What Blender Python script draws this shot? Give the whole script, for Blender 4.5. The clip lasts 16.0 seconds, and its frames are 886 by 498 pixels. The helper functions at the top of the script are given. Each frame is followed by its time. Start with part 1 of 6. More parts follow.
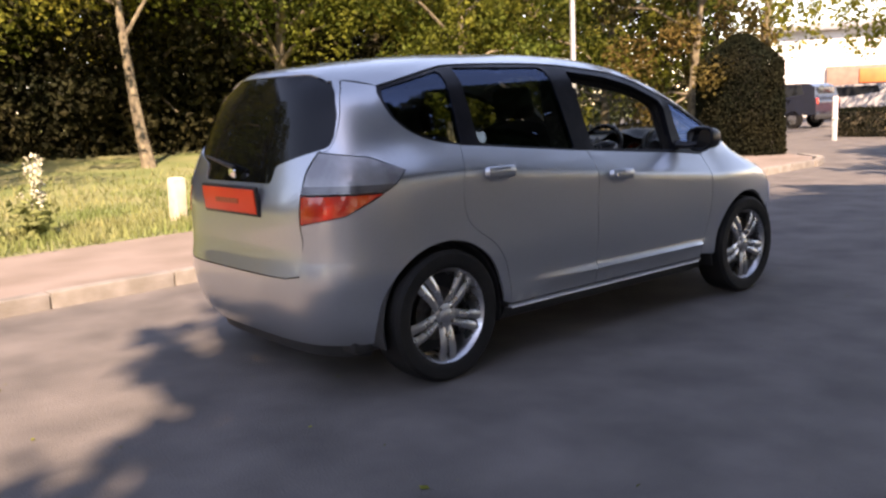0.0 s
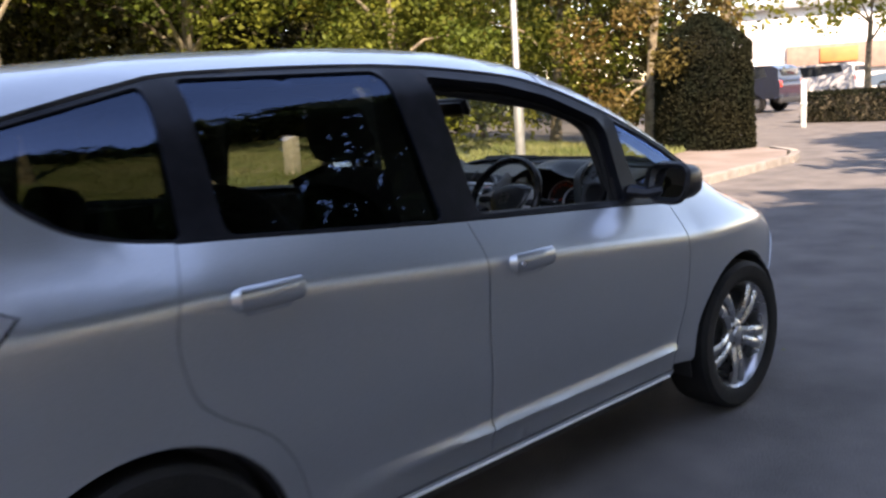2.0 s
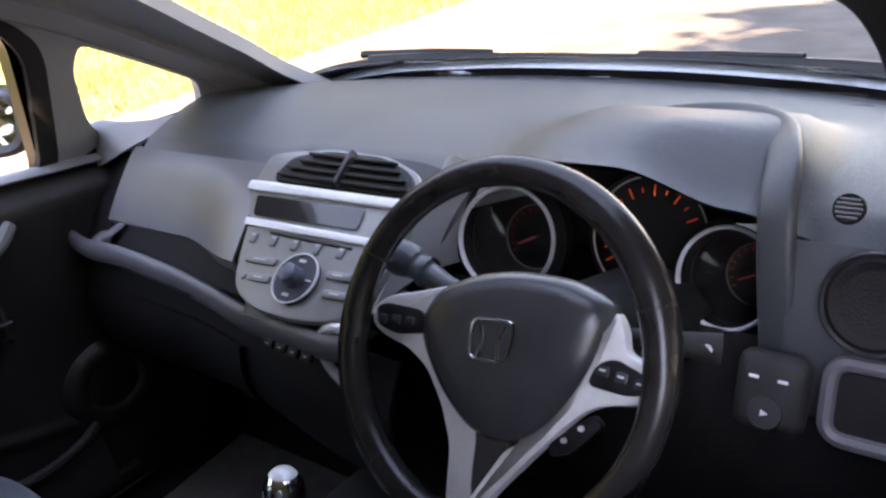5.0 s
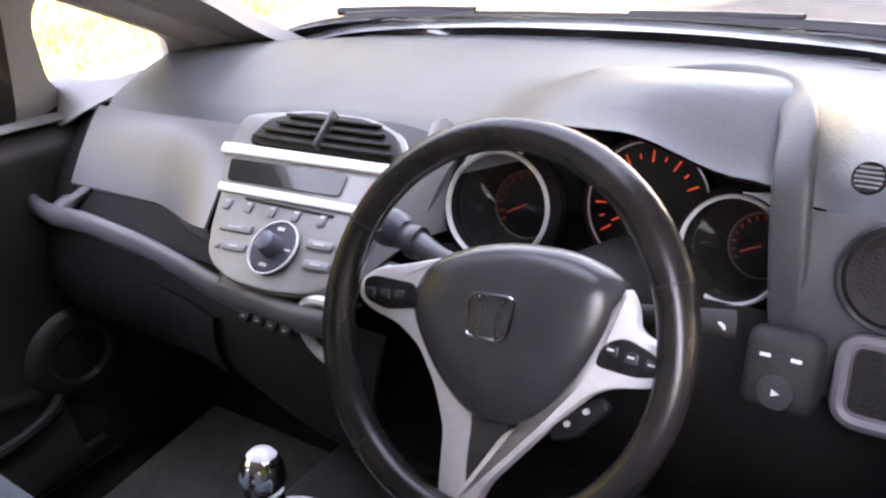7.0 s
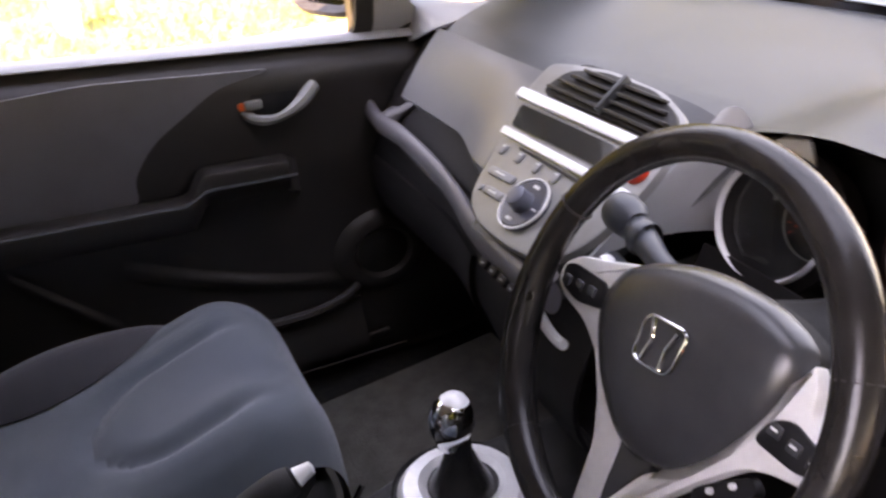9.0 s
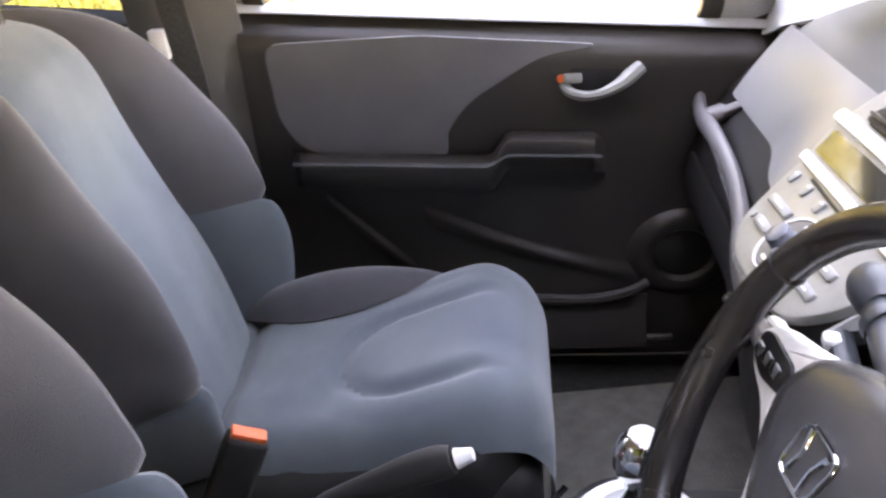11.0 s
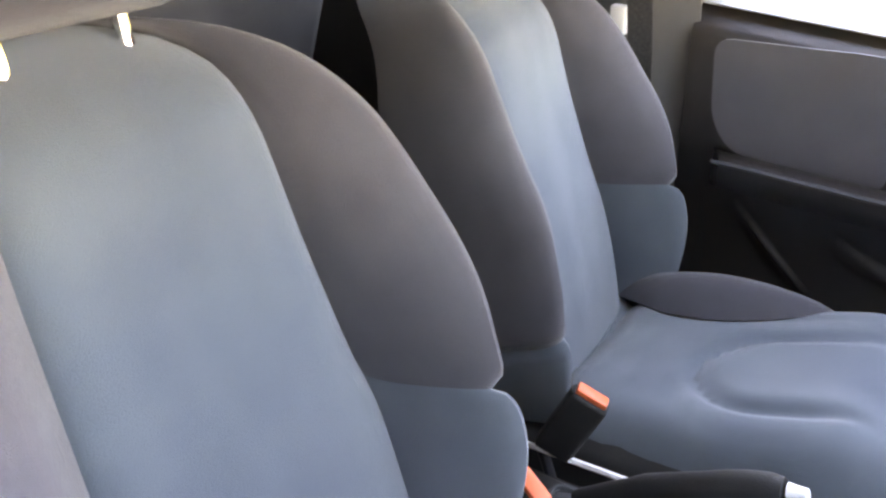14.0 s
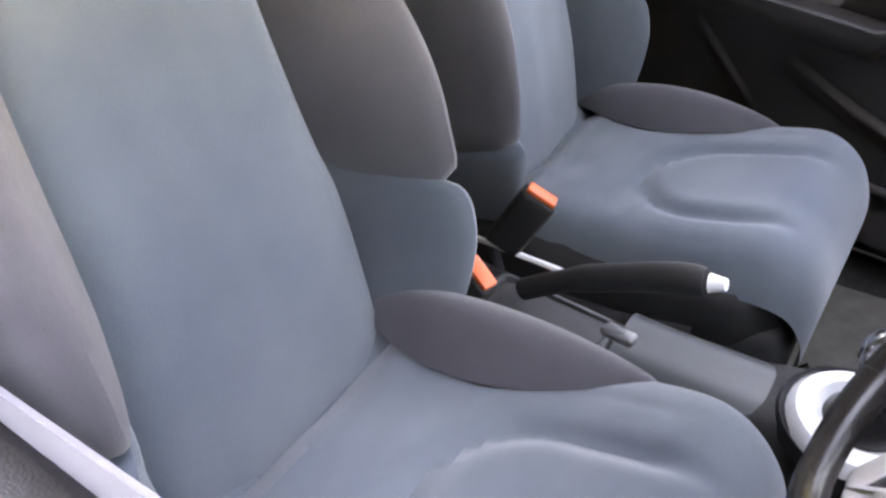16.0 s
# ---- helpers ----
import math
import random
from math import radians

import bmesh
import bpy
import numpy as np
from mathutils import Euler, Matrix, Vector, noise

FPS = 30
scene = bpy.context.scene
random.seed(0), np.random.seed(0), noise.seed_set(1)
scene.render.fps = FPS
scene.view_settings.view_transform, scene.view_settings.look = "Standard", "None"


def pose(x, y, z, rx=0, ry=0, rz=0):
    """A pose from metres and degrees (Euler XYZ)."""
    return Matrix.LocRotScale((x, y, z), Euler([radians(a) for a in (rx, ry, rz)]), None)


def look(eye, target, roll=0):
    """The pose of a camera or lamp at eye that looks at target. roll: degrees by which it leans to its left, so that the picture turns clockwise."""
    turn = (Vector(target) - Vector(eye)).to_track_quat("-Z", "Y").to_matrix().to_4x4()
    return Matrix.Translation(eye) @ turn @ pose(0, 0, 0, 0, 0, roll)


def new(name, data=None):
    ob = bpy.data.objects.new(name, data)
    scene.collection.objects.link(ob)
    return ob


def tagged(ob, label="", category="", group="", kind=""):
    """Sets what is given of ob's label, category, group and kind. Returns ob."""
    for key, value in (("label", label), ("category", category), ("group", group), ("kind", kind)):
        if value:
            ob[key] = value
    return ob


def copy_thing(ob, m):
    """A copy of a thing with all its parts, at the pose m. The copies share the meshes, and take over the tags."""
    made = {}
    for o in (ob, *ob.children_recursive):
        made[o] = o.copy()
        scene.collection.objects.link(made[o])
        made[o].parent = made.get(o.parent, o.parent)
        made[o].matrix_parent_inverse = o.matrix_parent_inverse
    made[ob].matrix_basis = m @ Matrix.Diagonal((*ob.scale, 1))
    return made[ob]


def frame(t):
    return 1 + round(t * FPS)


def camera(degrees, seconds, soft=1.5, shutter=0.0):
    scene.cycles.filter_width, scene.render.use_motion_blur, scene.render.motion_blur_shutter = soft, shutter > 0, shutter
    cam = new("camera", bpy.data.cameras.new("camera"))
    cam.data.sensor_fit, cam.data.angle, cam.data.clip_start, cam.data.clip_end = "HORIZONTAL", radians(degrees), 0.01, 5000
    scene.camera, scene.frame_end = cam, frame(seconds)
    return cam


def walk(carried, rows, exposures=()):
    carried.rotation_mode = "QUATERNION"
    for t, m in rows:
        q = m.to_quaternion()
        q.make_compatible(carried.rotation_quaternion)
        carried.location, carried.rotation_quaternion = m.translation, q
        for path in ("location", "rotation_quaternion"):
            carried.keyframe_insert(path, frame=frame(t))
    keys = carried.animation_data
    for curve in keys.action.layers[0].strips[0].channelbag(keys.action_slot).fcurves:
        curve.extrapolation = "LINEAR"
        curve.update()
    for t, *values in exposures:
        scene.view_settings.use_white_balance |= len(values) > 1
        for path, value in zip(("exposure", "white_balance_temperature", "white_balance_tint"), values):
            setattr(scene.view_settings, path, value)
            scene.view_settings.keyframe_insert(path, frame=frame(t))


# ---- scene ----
PATH = [
    (0, (3.723, -3.677, 1.229), (2.207, -2.414, 0.908), -2.4),
    (0.5, (3.531, -3.385, 1.232), (2.024, -2.129, 0.847), -2.2),
    (1, (3.259, -2.941, 1.239), (1.788, -1.652, 0.82), -3.3),
    (1.5, (2.889, -2.418, 1.275), (1.363, -1.172, 0.926), -3.3),
    (2, (2.522, -1.897, 1.346), (1.062, -0.576, 0.993), -3.8),
    (2.5, (2.168, -1.334, 1.376), (0.73, 0.001, 0.987), -3.8),
    (3, (1.8, -0.918, 1.366), (0.378, 0.438, 0.992), -5.0),
    (3.5, (1.463, -0.536, 1.388), (0.024, 0.787, 0.966), -8.2),
    (4, (1.172, -0.276, 1.399), (-0.263, 1.002, 0.844), -7.1),
    (4.5, (0.864, -0.15, 1.357), (-0.424, 1.247, 0.732), -6.2),
    (5, (0.728, -0.107, 1.324), (-0.466, 1.299, 0.552), -7.5),
    (7.5, (0.671, -0.074, 1.305), (-0.45, 1.344, 0.449), -6.4),
    (8, (0.665, -0.055, 1.301), (-0.491, 1.333, 0.442), -6.1),
    (8.5, (0.696, 0.006, 1.309), (-0.755, 1.053, 0.416), -5.6),
    (9, (0.738, 0.077, 1.313), (-0.896, 0.776, 0.397), -4.5),
    (11.5, (0.717, 0.273, 1.31), (-1.02, -0.091, 0.388), -4.2),
    (12, (0.731, 0.281, 1.305), (-0.955, -0.285, 0.389), -4.1),
    (12.5, (0.745, 0.274, 1.311), (-0.871, -0.461, 0.39), -3.1),
    (13, (0.752, 0.269, 1.316), (-0.805, -0.596, 0.406), -1.8),
    (13.5, (0.756, 0.265, 1.305), (-0.746, -0.693, 0.395), -0.6),
    (14, (0.759, 0.264, 1.317), (-0.706, -0.733, 0.39), -0.4),
    (14.5, (0.769, 0.269, 1.309), (-0.637, -0.738, 0.305), 1.5),
    (15, (0.782, 0.273, 1.322), (-0.587, -0.643, 0.188), 2.6),
    (15.5, (0.788, 0.29, 1.32), (-0.564, -0.559, 0.115), 3.0),
    (16, (0.796, 0.299, 1.323), (-0.519, -0.493, 0.041), 3.4),
]
cam = camera(54.7, 16.0, soft=2.4, shutter=0.4)
walk(cam, [(t, look(eye, target, roll)) for t, eye, target, roll in PATH],
     exposures=[(0, 1.75, 8600, 30), (1.5, 1.95, 8000, 26), (3.0, 1.95, 7800, 22), (4.0, 2.75, 8300, 21), (4.5, 3.2, 8400, 25), (5.0, 4.1, 9300, 33), (7.5, 5.1, 11300, 37), (9.0, 4.8, 12400, 40), (11.5, 6.15, 12000, 33), (14.0, 6.2, 11000, 31), (15.5, 6.35, 11900, 31), (16.0, 6.15, 12300, 32)])

# ---- daylight: a clear late-summer sky, the sun off to the car's right and fairly high ----
SUN_DIR = Vector((1.0, -0.70, 1.15)).normalized()
world = bpy.data.worlds.new("sky")
scene.world = world
world.use_nodes = True
_wn = world.node_tree
_sky = _wn.nodes.new("ShaderNodeTexSky")
_sky.sky_type = 'NISHITA'
_sky.sun_disc = False
_sky.sun_elevation = math.asin(SUN_DIR.z)
_sky.sun_rotation = math.atan2(SUN_DIR.x, SUN_DIR.y)
_sky.dust_density = 0.15
_wn.nodes["Background"].inputs[1].default_value = 0.15
_wn.links.new(_sky.outputs[0], _wn.nodes["Background"].inputs[0])
sun_data = bpy.data.lights.new("sun", 'SUN')
sun_data.energy = 4.2
sun_data.angle = radians(0.6)
sun_data.color = (1.0, 0.93, 0.80)
sun = new("sun", sun_data)
sun.matrix_world = look(SUN_DIR * 60, (0, 0, 0))

# ---- materials ----
def mat(name, color, rough=0.5, metal=0.0, color2=None, scale=8.0, bump=0.0, bscale=60.0, coat=0.0, detail=6.0, spec=0.5, rvar=0.0, mix=(0.35, 0.65), island=0.0, translucent=0.0, rnd=0.0, sheen=0.0):
    """A node material: colour broken up at one scale, fine relief at another."""
    m = bpy.data.materials.new(name)
    m.use_nodes = True
    nt = m.node_tree
    b = nt.nodes["Principled BSDF"]
    b.inputs["Base Color"].default_value = (*color, 1)
    b.inputs["Roughness"].default_value = rough
    b.inputs["Metallic"].default_value = metal
    b.inputs["Coat Weight"].default_value = coat
    b.inputs["Coat Roughness"].default_value = 0.04
    b.inputs["Specular IOR Level"].default_value = spec
    b.inputs["Sheen Weight"].default_value = sheen
    tc = nt.nodes.new("ShaderNodeTexCoord")
    out = None
    if color2:
        n = nt.nodes.new("ShaderNodeTexNoise")
        n.inputs["Scale"].default_value = scale
        n.inputs["Detail"].default_value = detail
        nt.links.new(tc.outputs["Object"], n.inputs["Vector"])
        r = nt.nodes.new("ShaderNodeValToRGB")
        r.color_ramp.elements[0].position, r.color_ramp.elements[1].position = mix
        r.color_ramp.elements[0].color = (*color, 1)
        r.color_ramp.elements[1].color = (*color2, 1)
        nt.links.new(n.outputs["Fac"], r.inputs["Fac"])
        out = r.outputs["Color"]
        if rvar:
            mr = nt.nodes.new("ShaderNodeMapRange")
            mr.inputs["To Min"].default_value = rough - rvar
            mr.inputs["To Max"].default_value = rough + rvar
            nt.links.new(n.outputs["Fac"], mr.inputs["Value"])
            nt.links.new(mr.outputs["Result"], b.inputs["Roughness"])
    if island or rnd:
        src = nt.nodes.new("ShaderNodeNewGeometry").outputs["Random Per Island"] if island else nt.nodes.new("ShaderNodeObjectInfo").outputs["Random"]
        amount = island or rnd
        mr = nt.nodes.new("ShaderNodeMapRange")
        mr.inputs["To Min"].default_value = 1 - amount
        mr.inputs["To Max"].default_value = 1 + amount
        nt.links.new(src, mr.inputs["Value"])
        hs = nt.nodes.new("ShaderNodeHueSaturation")
        nt.links.new(mr.outputs["Result"], hs.inputs["Value"])
        if out:
            nt.links.new(out, hs.inputs["Color"])
        else:
            hs.inputs["Color"].default_value = (*color, 1)
        out = hs.outputs["Color"]
    if out:
        nt.links.new(out, b.inputs["Base Color"])
    if bump:
        n2 = nt.nodes.new("ShaderNodeTexNoise")
        n2.inputs["Scale"].default_value = bscale
        n2.inputs["Detail"].default_value = 4
        nt.links.new(tc.outputs["Object"], n2.inputs["Vector"])
        bp = nt.nodes.new("ShaderNodeBump")
        bp.inputs["Strength"].default_value = bump
        bp.inputs["Distance"].default_value = 0.01
        nt.links.new(n2.outputs["Fac"], bp.inputs["Height"])
        nt.links.new(bp.outputs["Normal"], b.inputs["Normal"])
    if translucent:
        t = nt.nodes.new("ShaderNodeBsdfTranslucent")
        if out:
            nt.links.new(out, t.inputs["Color"])
        else:
            t.inputs["Color"].default_value = (*color, 1)
        mx = nt.nodes.new("ShaderNodeMixShader")
        mx.inputs[0].default_value = translucent
        nt.links.new(b.outputs[0], mx.inputs[1])
        nt.links.new(t.outputs[0], mx.inputs[2])
        nt.links.new(mx.outputs[0], nt.nodes["Material Output"].inputs[0])
    return m


def glass_mat(name, tint, gloss=0.06, rough=0.0, sheen_tint=(1.0, 1.0, 1.0)):
    """A thin pane: clear or tinted, with a mirror sheen that grows towards grazing."""
    m = bpy.data.materials.new(name)
    m.use_nodes = True
    nt = m.node_tree
    nt.nodes.remove(nt.nodes["Principled BSDF"])
    t = nt.nodes.new("ShaderNodeBsdfTransparent")
    t.inputs["Color"].default_value = (*tint, 1)
    g = nt.nodes.new("ShaderNodeBsdfGlossy")
    g.inputs["Roughness"].default_value = rough
    g.inputs["Color"].default_value = (*sheen_tint, 1)
    lw = nt.nodes.new("ShaderNodeLayerWeight")
    lw.inputs["Blend"].default_value = 0.5
    pw = nt.nodes.new("ShaderNodeMath")
    pw.operation = 'POWER'
    pw.inputs[1].default_value = 5.0
    nt.links.new(lw.outputs["Facing"], pw.inputs[0])
    f = nt.nodes.new("ShaderNodeMath")
    f.operation = 'MULTIPLY_ADD'
    f.inputs[1].default_value = .85
    f.inputs[2].default_value = gloss
    nt.links.new(pw.outputs[0], f.inputs[0])
    mx = nt.nodes.new("ShaderNodeMixShader")
    nt.links.new(f.outputs[0], mx.inputs[0])
    nt.links.new(t.outputs[0], mx.inputs[1])
    nt.links.new(g.outputs[0], mx.inputs[2])
    nt.links.new(mx.outputs[0], nt.nodes["Material Output"].inputs[0])
    return m


M_PAINT = mat("silver_paint", (.46, .485, .505), .30, .80, (.50, .525, .55), 240, .02, 900, coat=1.0, rvar=.03)
# blue gloss colour puts the sky's reflection into the dark panes
M_GLASS_DARK = glass_mat("privacy_glass", (.19, .20, .18), 0.10, 0.0, (.48, .66, 1.0))
M_GLASS = glass_mat("clear_glass", (.93, .95, .93), 0.05)
M_SCREEN_GLASS = glass_mat("windscreen_glass", (.70, .72, .68), 0.06)
# own pane with bluer sheen, a painted sky reflection
M_GLASS_VENT = glass_mat("quarter_glass", (.72, .74, .74), 0.13, 0.0, (.40, .60, 1.0))
M_BLACK = mat("black_trim", (.012, .012, .014), .35, 0, (.02, .02, .022), 40, .05, 300, spec=.3)
M_FRAME = mat("black_frame_film", (.008, .008, .010), .30, 0, (.013, .013, .016), 20, .02, 300, spec=.16)
M_PLASTIC = mat("unpainted_plastic", (.02, .02, .021), .6, 0, (.032, .031, .03), 12, .25, 500)
M_RUBBER = mat("tyre_rubber", (.007, .007, .007), .75, 0, (.014, .013, .012), 9, .3, 120, spec=.3)
M_ALLOY = mat("alloy", (.62, .63, .64), .28, .9, (.5, .5, .5), 14, .03, 200, rvar=.06)
M_STEEL = mat("brake_steel", (.20, .19, .18), .45, .9, (.12, .10, .08), 30, .1, 200)
M_CHROME = mat("chrome", (.85, .86, .88), .08, 1.0)
M_SATIN = mat("satin_silver_plastic", (.86, .86, .85), .30, .10, (.80, .80, .79), 90, .02, 600)
M_LAMP_RED = mat("red_lens", (.58, .022, .008), .12, 0, (.80, .13, .015), 9, .06, 60, coat=1, mix=(.50, .80))
M_LAMP_CLEAR = mat("smoked_lens", (.34, .35, .36), .20, .2, (.20, .20, .21), 9, .05, 60, coat=1)
M_PLATE = mat("plate_red", (.90, .045, .010), .4, 0, (.95, .06, .012), 5)
M_PLATE_BAR = mat("plate_bar", (.50, .09, .03), .5)
M_HEADLINER = mat("headliner_cloth", (.42, .41, .39), .9, 0, (.47, .46, .44), 60, .2, 700)
M_DASH = mat("grey_dash_plastic", (.046, .050, .052), .33, 0, (.060, .064, .066), 5, .18, 520, rvar=.05, spec=.38)
M_DASH_LIGHT = mat("satin_grey_dash", (.185, .185, .19), .30, .2, (.215, .215, .22), 6, .05, 700)
M_RAIL = mat("mauve_grey_shelf_edge", (.105, .098, .105), .42, .0, (.13, .122, .128), 7, .1, 600)
M_FOOT = mat("black_lower_plastic", (.009, .008, .008), .55, 0, (.014, .012, .012), 8, .25, 480, spec=.18)
M_DASH_DARK = mat("dark_dash_plastic", (.016, .015, .015), .55, 0, (.025, .024, .023), 10, .25, 500, spec=.3)
M_PILLAR = mat("pale_grey_pillar_trim", (.34, .345, .35), .55, 0, (.38, .385, .39), 8, .15, 600)
M_PILLAR_DARK = mat("dark_grey_pillar_trim", (.11, .11, .11), .55, 0, (.13, .13, .13), 8, .2, 600)
M_DOOR_INNER = mat("black_door_plastic", (.022, .019, .018), .34, 0, (.032, .028, .026), 7, .2, 480)
# lighter than the door plastic: reflected window light put into the colour
M_DOOR_CLOTH = mat("door_cloth_with_sheen", (.080, .080, .092), .34, 0, (.110, .108, .120), 6, .25, 900, sheen=.5)
M_CLOTH_BLUE = mat("blue_grey_seat_cloth", (.055, .078, .103), .88, 0, (.108, .134, .148), 4.0, .35, 900, sheen=.35, detail=9, mix=(.28, .72))
M_CLOTH_DARK = mat("charcoal_seat_cloth", (.042, .040, .048), .9, 0, (.070, .067, .075), 8, .4, 900, sheen=.3, detail=9, mix=(.28, .72))
M_SEAT_BACK = mat("seat_back_vinyl", (.02, .02, .021), .65, 0, (.03, .03, .03), 12, .2, 500)
M_CARPET = mat("dark_carpet", (.013, .012, .011), .95, 0, (.024, .022, .020), 60, .6, 500)
M_LEATHER = mat("wheel_leather", (.014, .013, .013), .25, 0, (.024, .022, .022), 25, .05, 500)
M_AIRBAG = mat("airbag_vinyl", (.044, .046, .051), .25, 0, (.056, .058, .063), 20, .08, 650, spec=.7)
M_ORANGE = mat("orange_button", (.85, .14, .045), .45, 0, (.8, .12, .03), 20)
M_RED = mat("red_button", (.8, .05, .02), .35)
M_SCREEN = mat("display", (.02, .02, .018), .12, 0, (.03, .029, .026), 30, coat=.5)
M_DIAL = mat("dial_face", (.006, .006, .007), .3)
M_WHITE_PRINT = mat("white_print", (.7, .7, .7), .5)
M_MIRROR = mat("mirror_glass", (.8, .82, .84), .02, 1.0)


def glow_mat(name, color, strength):
    m = mat(name, color, .4)
    b = m.node_tree.nodes["Principled BSDF"]
    b.inputs["Emission Color"].default_value = (*color, 1)
    b.inputs["Emission Strength"].default_value = strength
    return m


M_DIAL_GLOW = glow_mat("lit_dial_marks", (.8, .10, .025), 0.016)
M_DIAL_DIM = glow_mat("dim_dial_marks", (.30, .05, .02), 0.012)


# ---- mesh helpers ----
def part(name, bm, material, parent=None, label="", smooth=True, m=None):
    """Links a bmesh as one mesh object under a thing or a part."""
    if m is not None:
        bm.transform(m)
    bmesh.ops.recalc_face_normals(bm, faces=bm.faces)
    me = bpy.data.meshes.new(name)
    for f in bm.faces:
        f.smooth = smooth
    bm.to_mesh(me)
    bm.free()
    me.materials.append(material)
    if smooth:
        me.set_sharp_from_angle(angle=radians(38))
    ob = new(name, me)
    if parent:
        ob.parent = parent
    if label:
        ob["label"] = label
    return ob


def share(name, me, parent, m):
    """One more object on a mesh that exists already."""
    ob = new(name, me)
    ob.parent = parent
    ob.matrix_local = m
    return ob


def rbox(sx, sy, sz, bevel=.01, seg=2):
    bm = bmesh.new()
    bmesh.ops.create_cube(bm, size=1, matrix=Matrix.Diagonal((sx, sy, sz, 1)))
    if bevel:
        bmesh.ops.bevel(bm, geom=bm.edges[:], offset=bevel, segments=seg, affect='EDGES', profile=.5)
    return bm


def join(*bms):
    out = bms[0]
    for b in bms[1:]:
        me = bpy.data.meshes.new("tmp")
        b.to_mesh(me)
        b.free()
        out.from_mesh(me)
        bpy.data.meshes.remove(me)
    return out


def lathe(profile, n=48, axis='X'):
    """A turned body: (radius, height) pairs about an axis."""
    bm = bmesh.new()
    rings = []
    for r, h in profile:
        ring = []
        for i in range(n):
            a = 2 * math.pi * i / n
            c, s = r * math.cos(a), r * math.sin(a)
            ring.append(bm.verts.new({'X': (h, c, s), 'Y': (c, h, s), 'Z': (c, s, h)}[axis]))
        rings.append(ring)
    for a, b in zip(rings, rings[1:]):
        for i in range(n):
            j = (i + 1) % n
            bm.faces.new((a[i], a[j], b[j], b[i]))
    for ring, (r, h) in ((rings[0], profile[0]), (rings[-1], profile[-1])):
        if r < .0101:
            bm.faces.new(ring)
    return bm


def sweep(points, radius, n=10, flat=1.0, closed=False):
    """A tube along points; radius may be one number or one for each point."""
    bm = bmesh.new()
    pts = [Vector(p) for p in points]
    rings = []
    k = len(pts)
    up = Vector((0, 0, 1))
    for i, p in enumerate(pts):
        d = (pts[(i + 1) % k] - pts[i - 1]) if closed else (pts[min(i + 1, k - 1)] - pts[max(i - 1, 0)])
        d.normalize()
        s = d.cross(up)
        if s.length < .05:
            s = d.cross(Vector((1, 0, 0)))
        s.normalize()
        u = s.cross(d)
        r = radius[i] if isinstance(radius, (list, tuple)) else radius
        rings.append([bm.verts.new(p + s * (r * math.cos(2 * math.pi * j / n)) + u * (r * flat * math.sin(2 * math.pi * j / n))) for j in range(n)])
    pairs = list(zip(rings, rings[1:])) + ([(rings[-1], rings[0])] if closed else [])
    for a, b in pairs:
        for j in range(n):
            bm.faces.new((a[j], a[(j + 1) % n], b[(j + 1) % n], b[j]))
    if not closed:
        bm.faces.new(rings[0])
        bm.faces.new(rings[-1])
    return bm


def sheet(fn, nu, nv, thick=0.0):
    """A surface fn(u, v), u and v from 0 to 1; with a thickness along its normals where given."""
    bm = bmesh.new()
    g = [[bm.verts.new(fn(i / nu, j / nv)) for j in range(nv + 1)] for i in range(nu + 1)]
    for i in range(nu):
        for j in range(nv):
            bm.faces.new((g[i][j], g[i + 1][j], g[i + 1][j + 1], g[i][j + 1]))
    if thick:
        bm.normal_update()
        bmesh.ops.solidify(bm, geom=bm.faces[:], thickness=thick)
    return bm


def plate2d(outline, thick, bevel=0.0):
    """A flat plate with a rounded edge from an outline in x and y, standing from z = 0 to thick."""
    bm = bmesh.new()
    low = [bm.verts.new((x, y, 0)) for x, y in outline]
    f = bm.faces.new(low)
    top = bmesh.ops.extrude_face_region(bm, geom=[f])
    bmesh.ops.translate(bm, verts=[v for v in top['geom'] if isinstance(v, bmesh.types.BMVert)], vec=(0, 0, thick))
    if bevel:
        bm.normal_update()
        edges = [e for e in bm.edges if all(abs(v.co.z - thick) < 1e-6 for v in e.verts)]
        bmesh.ops.bevel(bm, geom=edges, offset=bevel, segments=2, affect='EDGES', profile=.5)
    return bm


def rounded(outline, r=.02, n=4):
    """An outline with its corners rounded."""
    out = []
    k = len(outline)
    for i in range(k):
        p = Vector(outline[i])
        a = Vector(outline[i - 1]) - p
        b = Vector(outline[(i + 1) % k]) - p
        ra = min(r, a.length * .45, b.length * .45)
        a, b = p + a.normalized() * ra, p + b.normalized() * ra
        for j in range(n + 1):
            t = j / n
            out.append(tuple(a * (1 - t) ** 2 + p * 2 * t * (1 - t) + b * t * t))
    return out


def spline(points, n=6):
    """A Catmull-Rom curve through points of any dimension."""
    p = [Vector(q) for q in points]
    p = [p[0] * 2 - p[1]] + p + [p[-1] * 2 - p[-2]]
    out = []
    for i in range(1, len(p) - 2):
        for j in range(n):
            t = j / n
            out.append(.5 * ((2 * p[i]) + (p[i + 1] - p[i - 1]) * t + (2 * p[i - 1] - 5 * p[i] + 4 * p[i + 1] - p[i + 2]) * t * t + (3 * p[i] - p[i - 1] - 3 * p[i + 1] + p[i + 2]) * t ** 3))
    out.append(p[-2])
    return [tuple(q) for q in out]


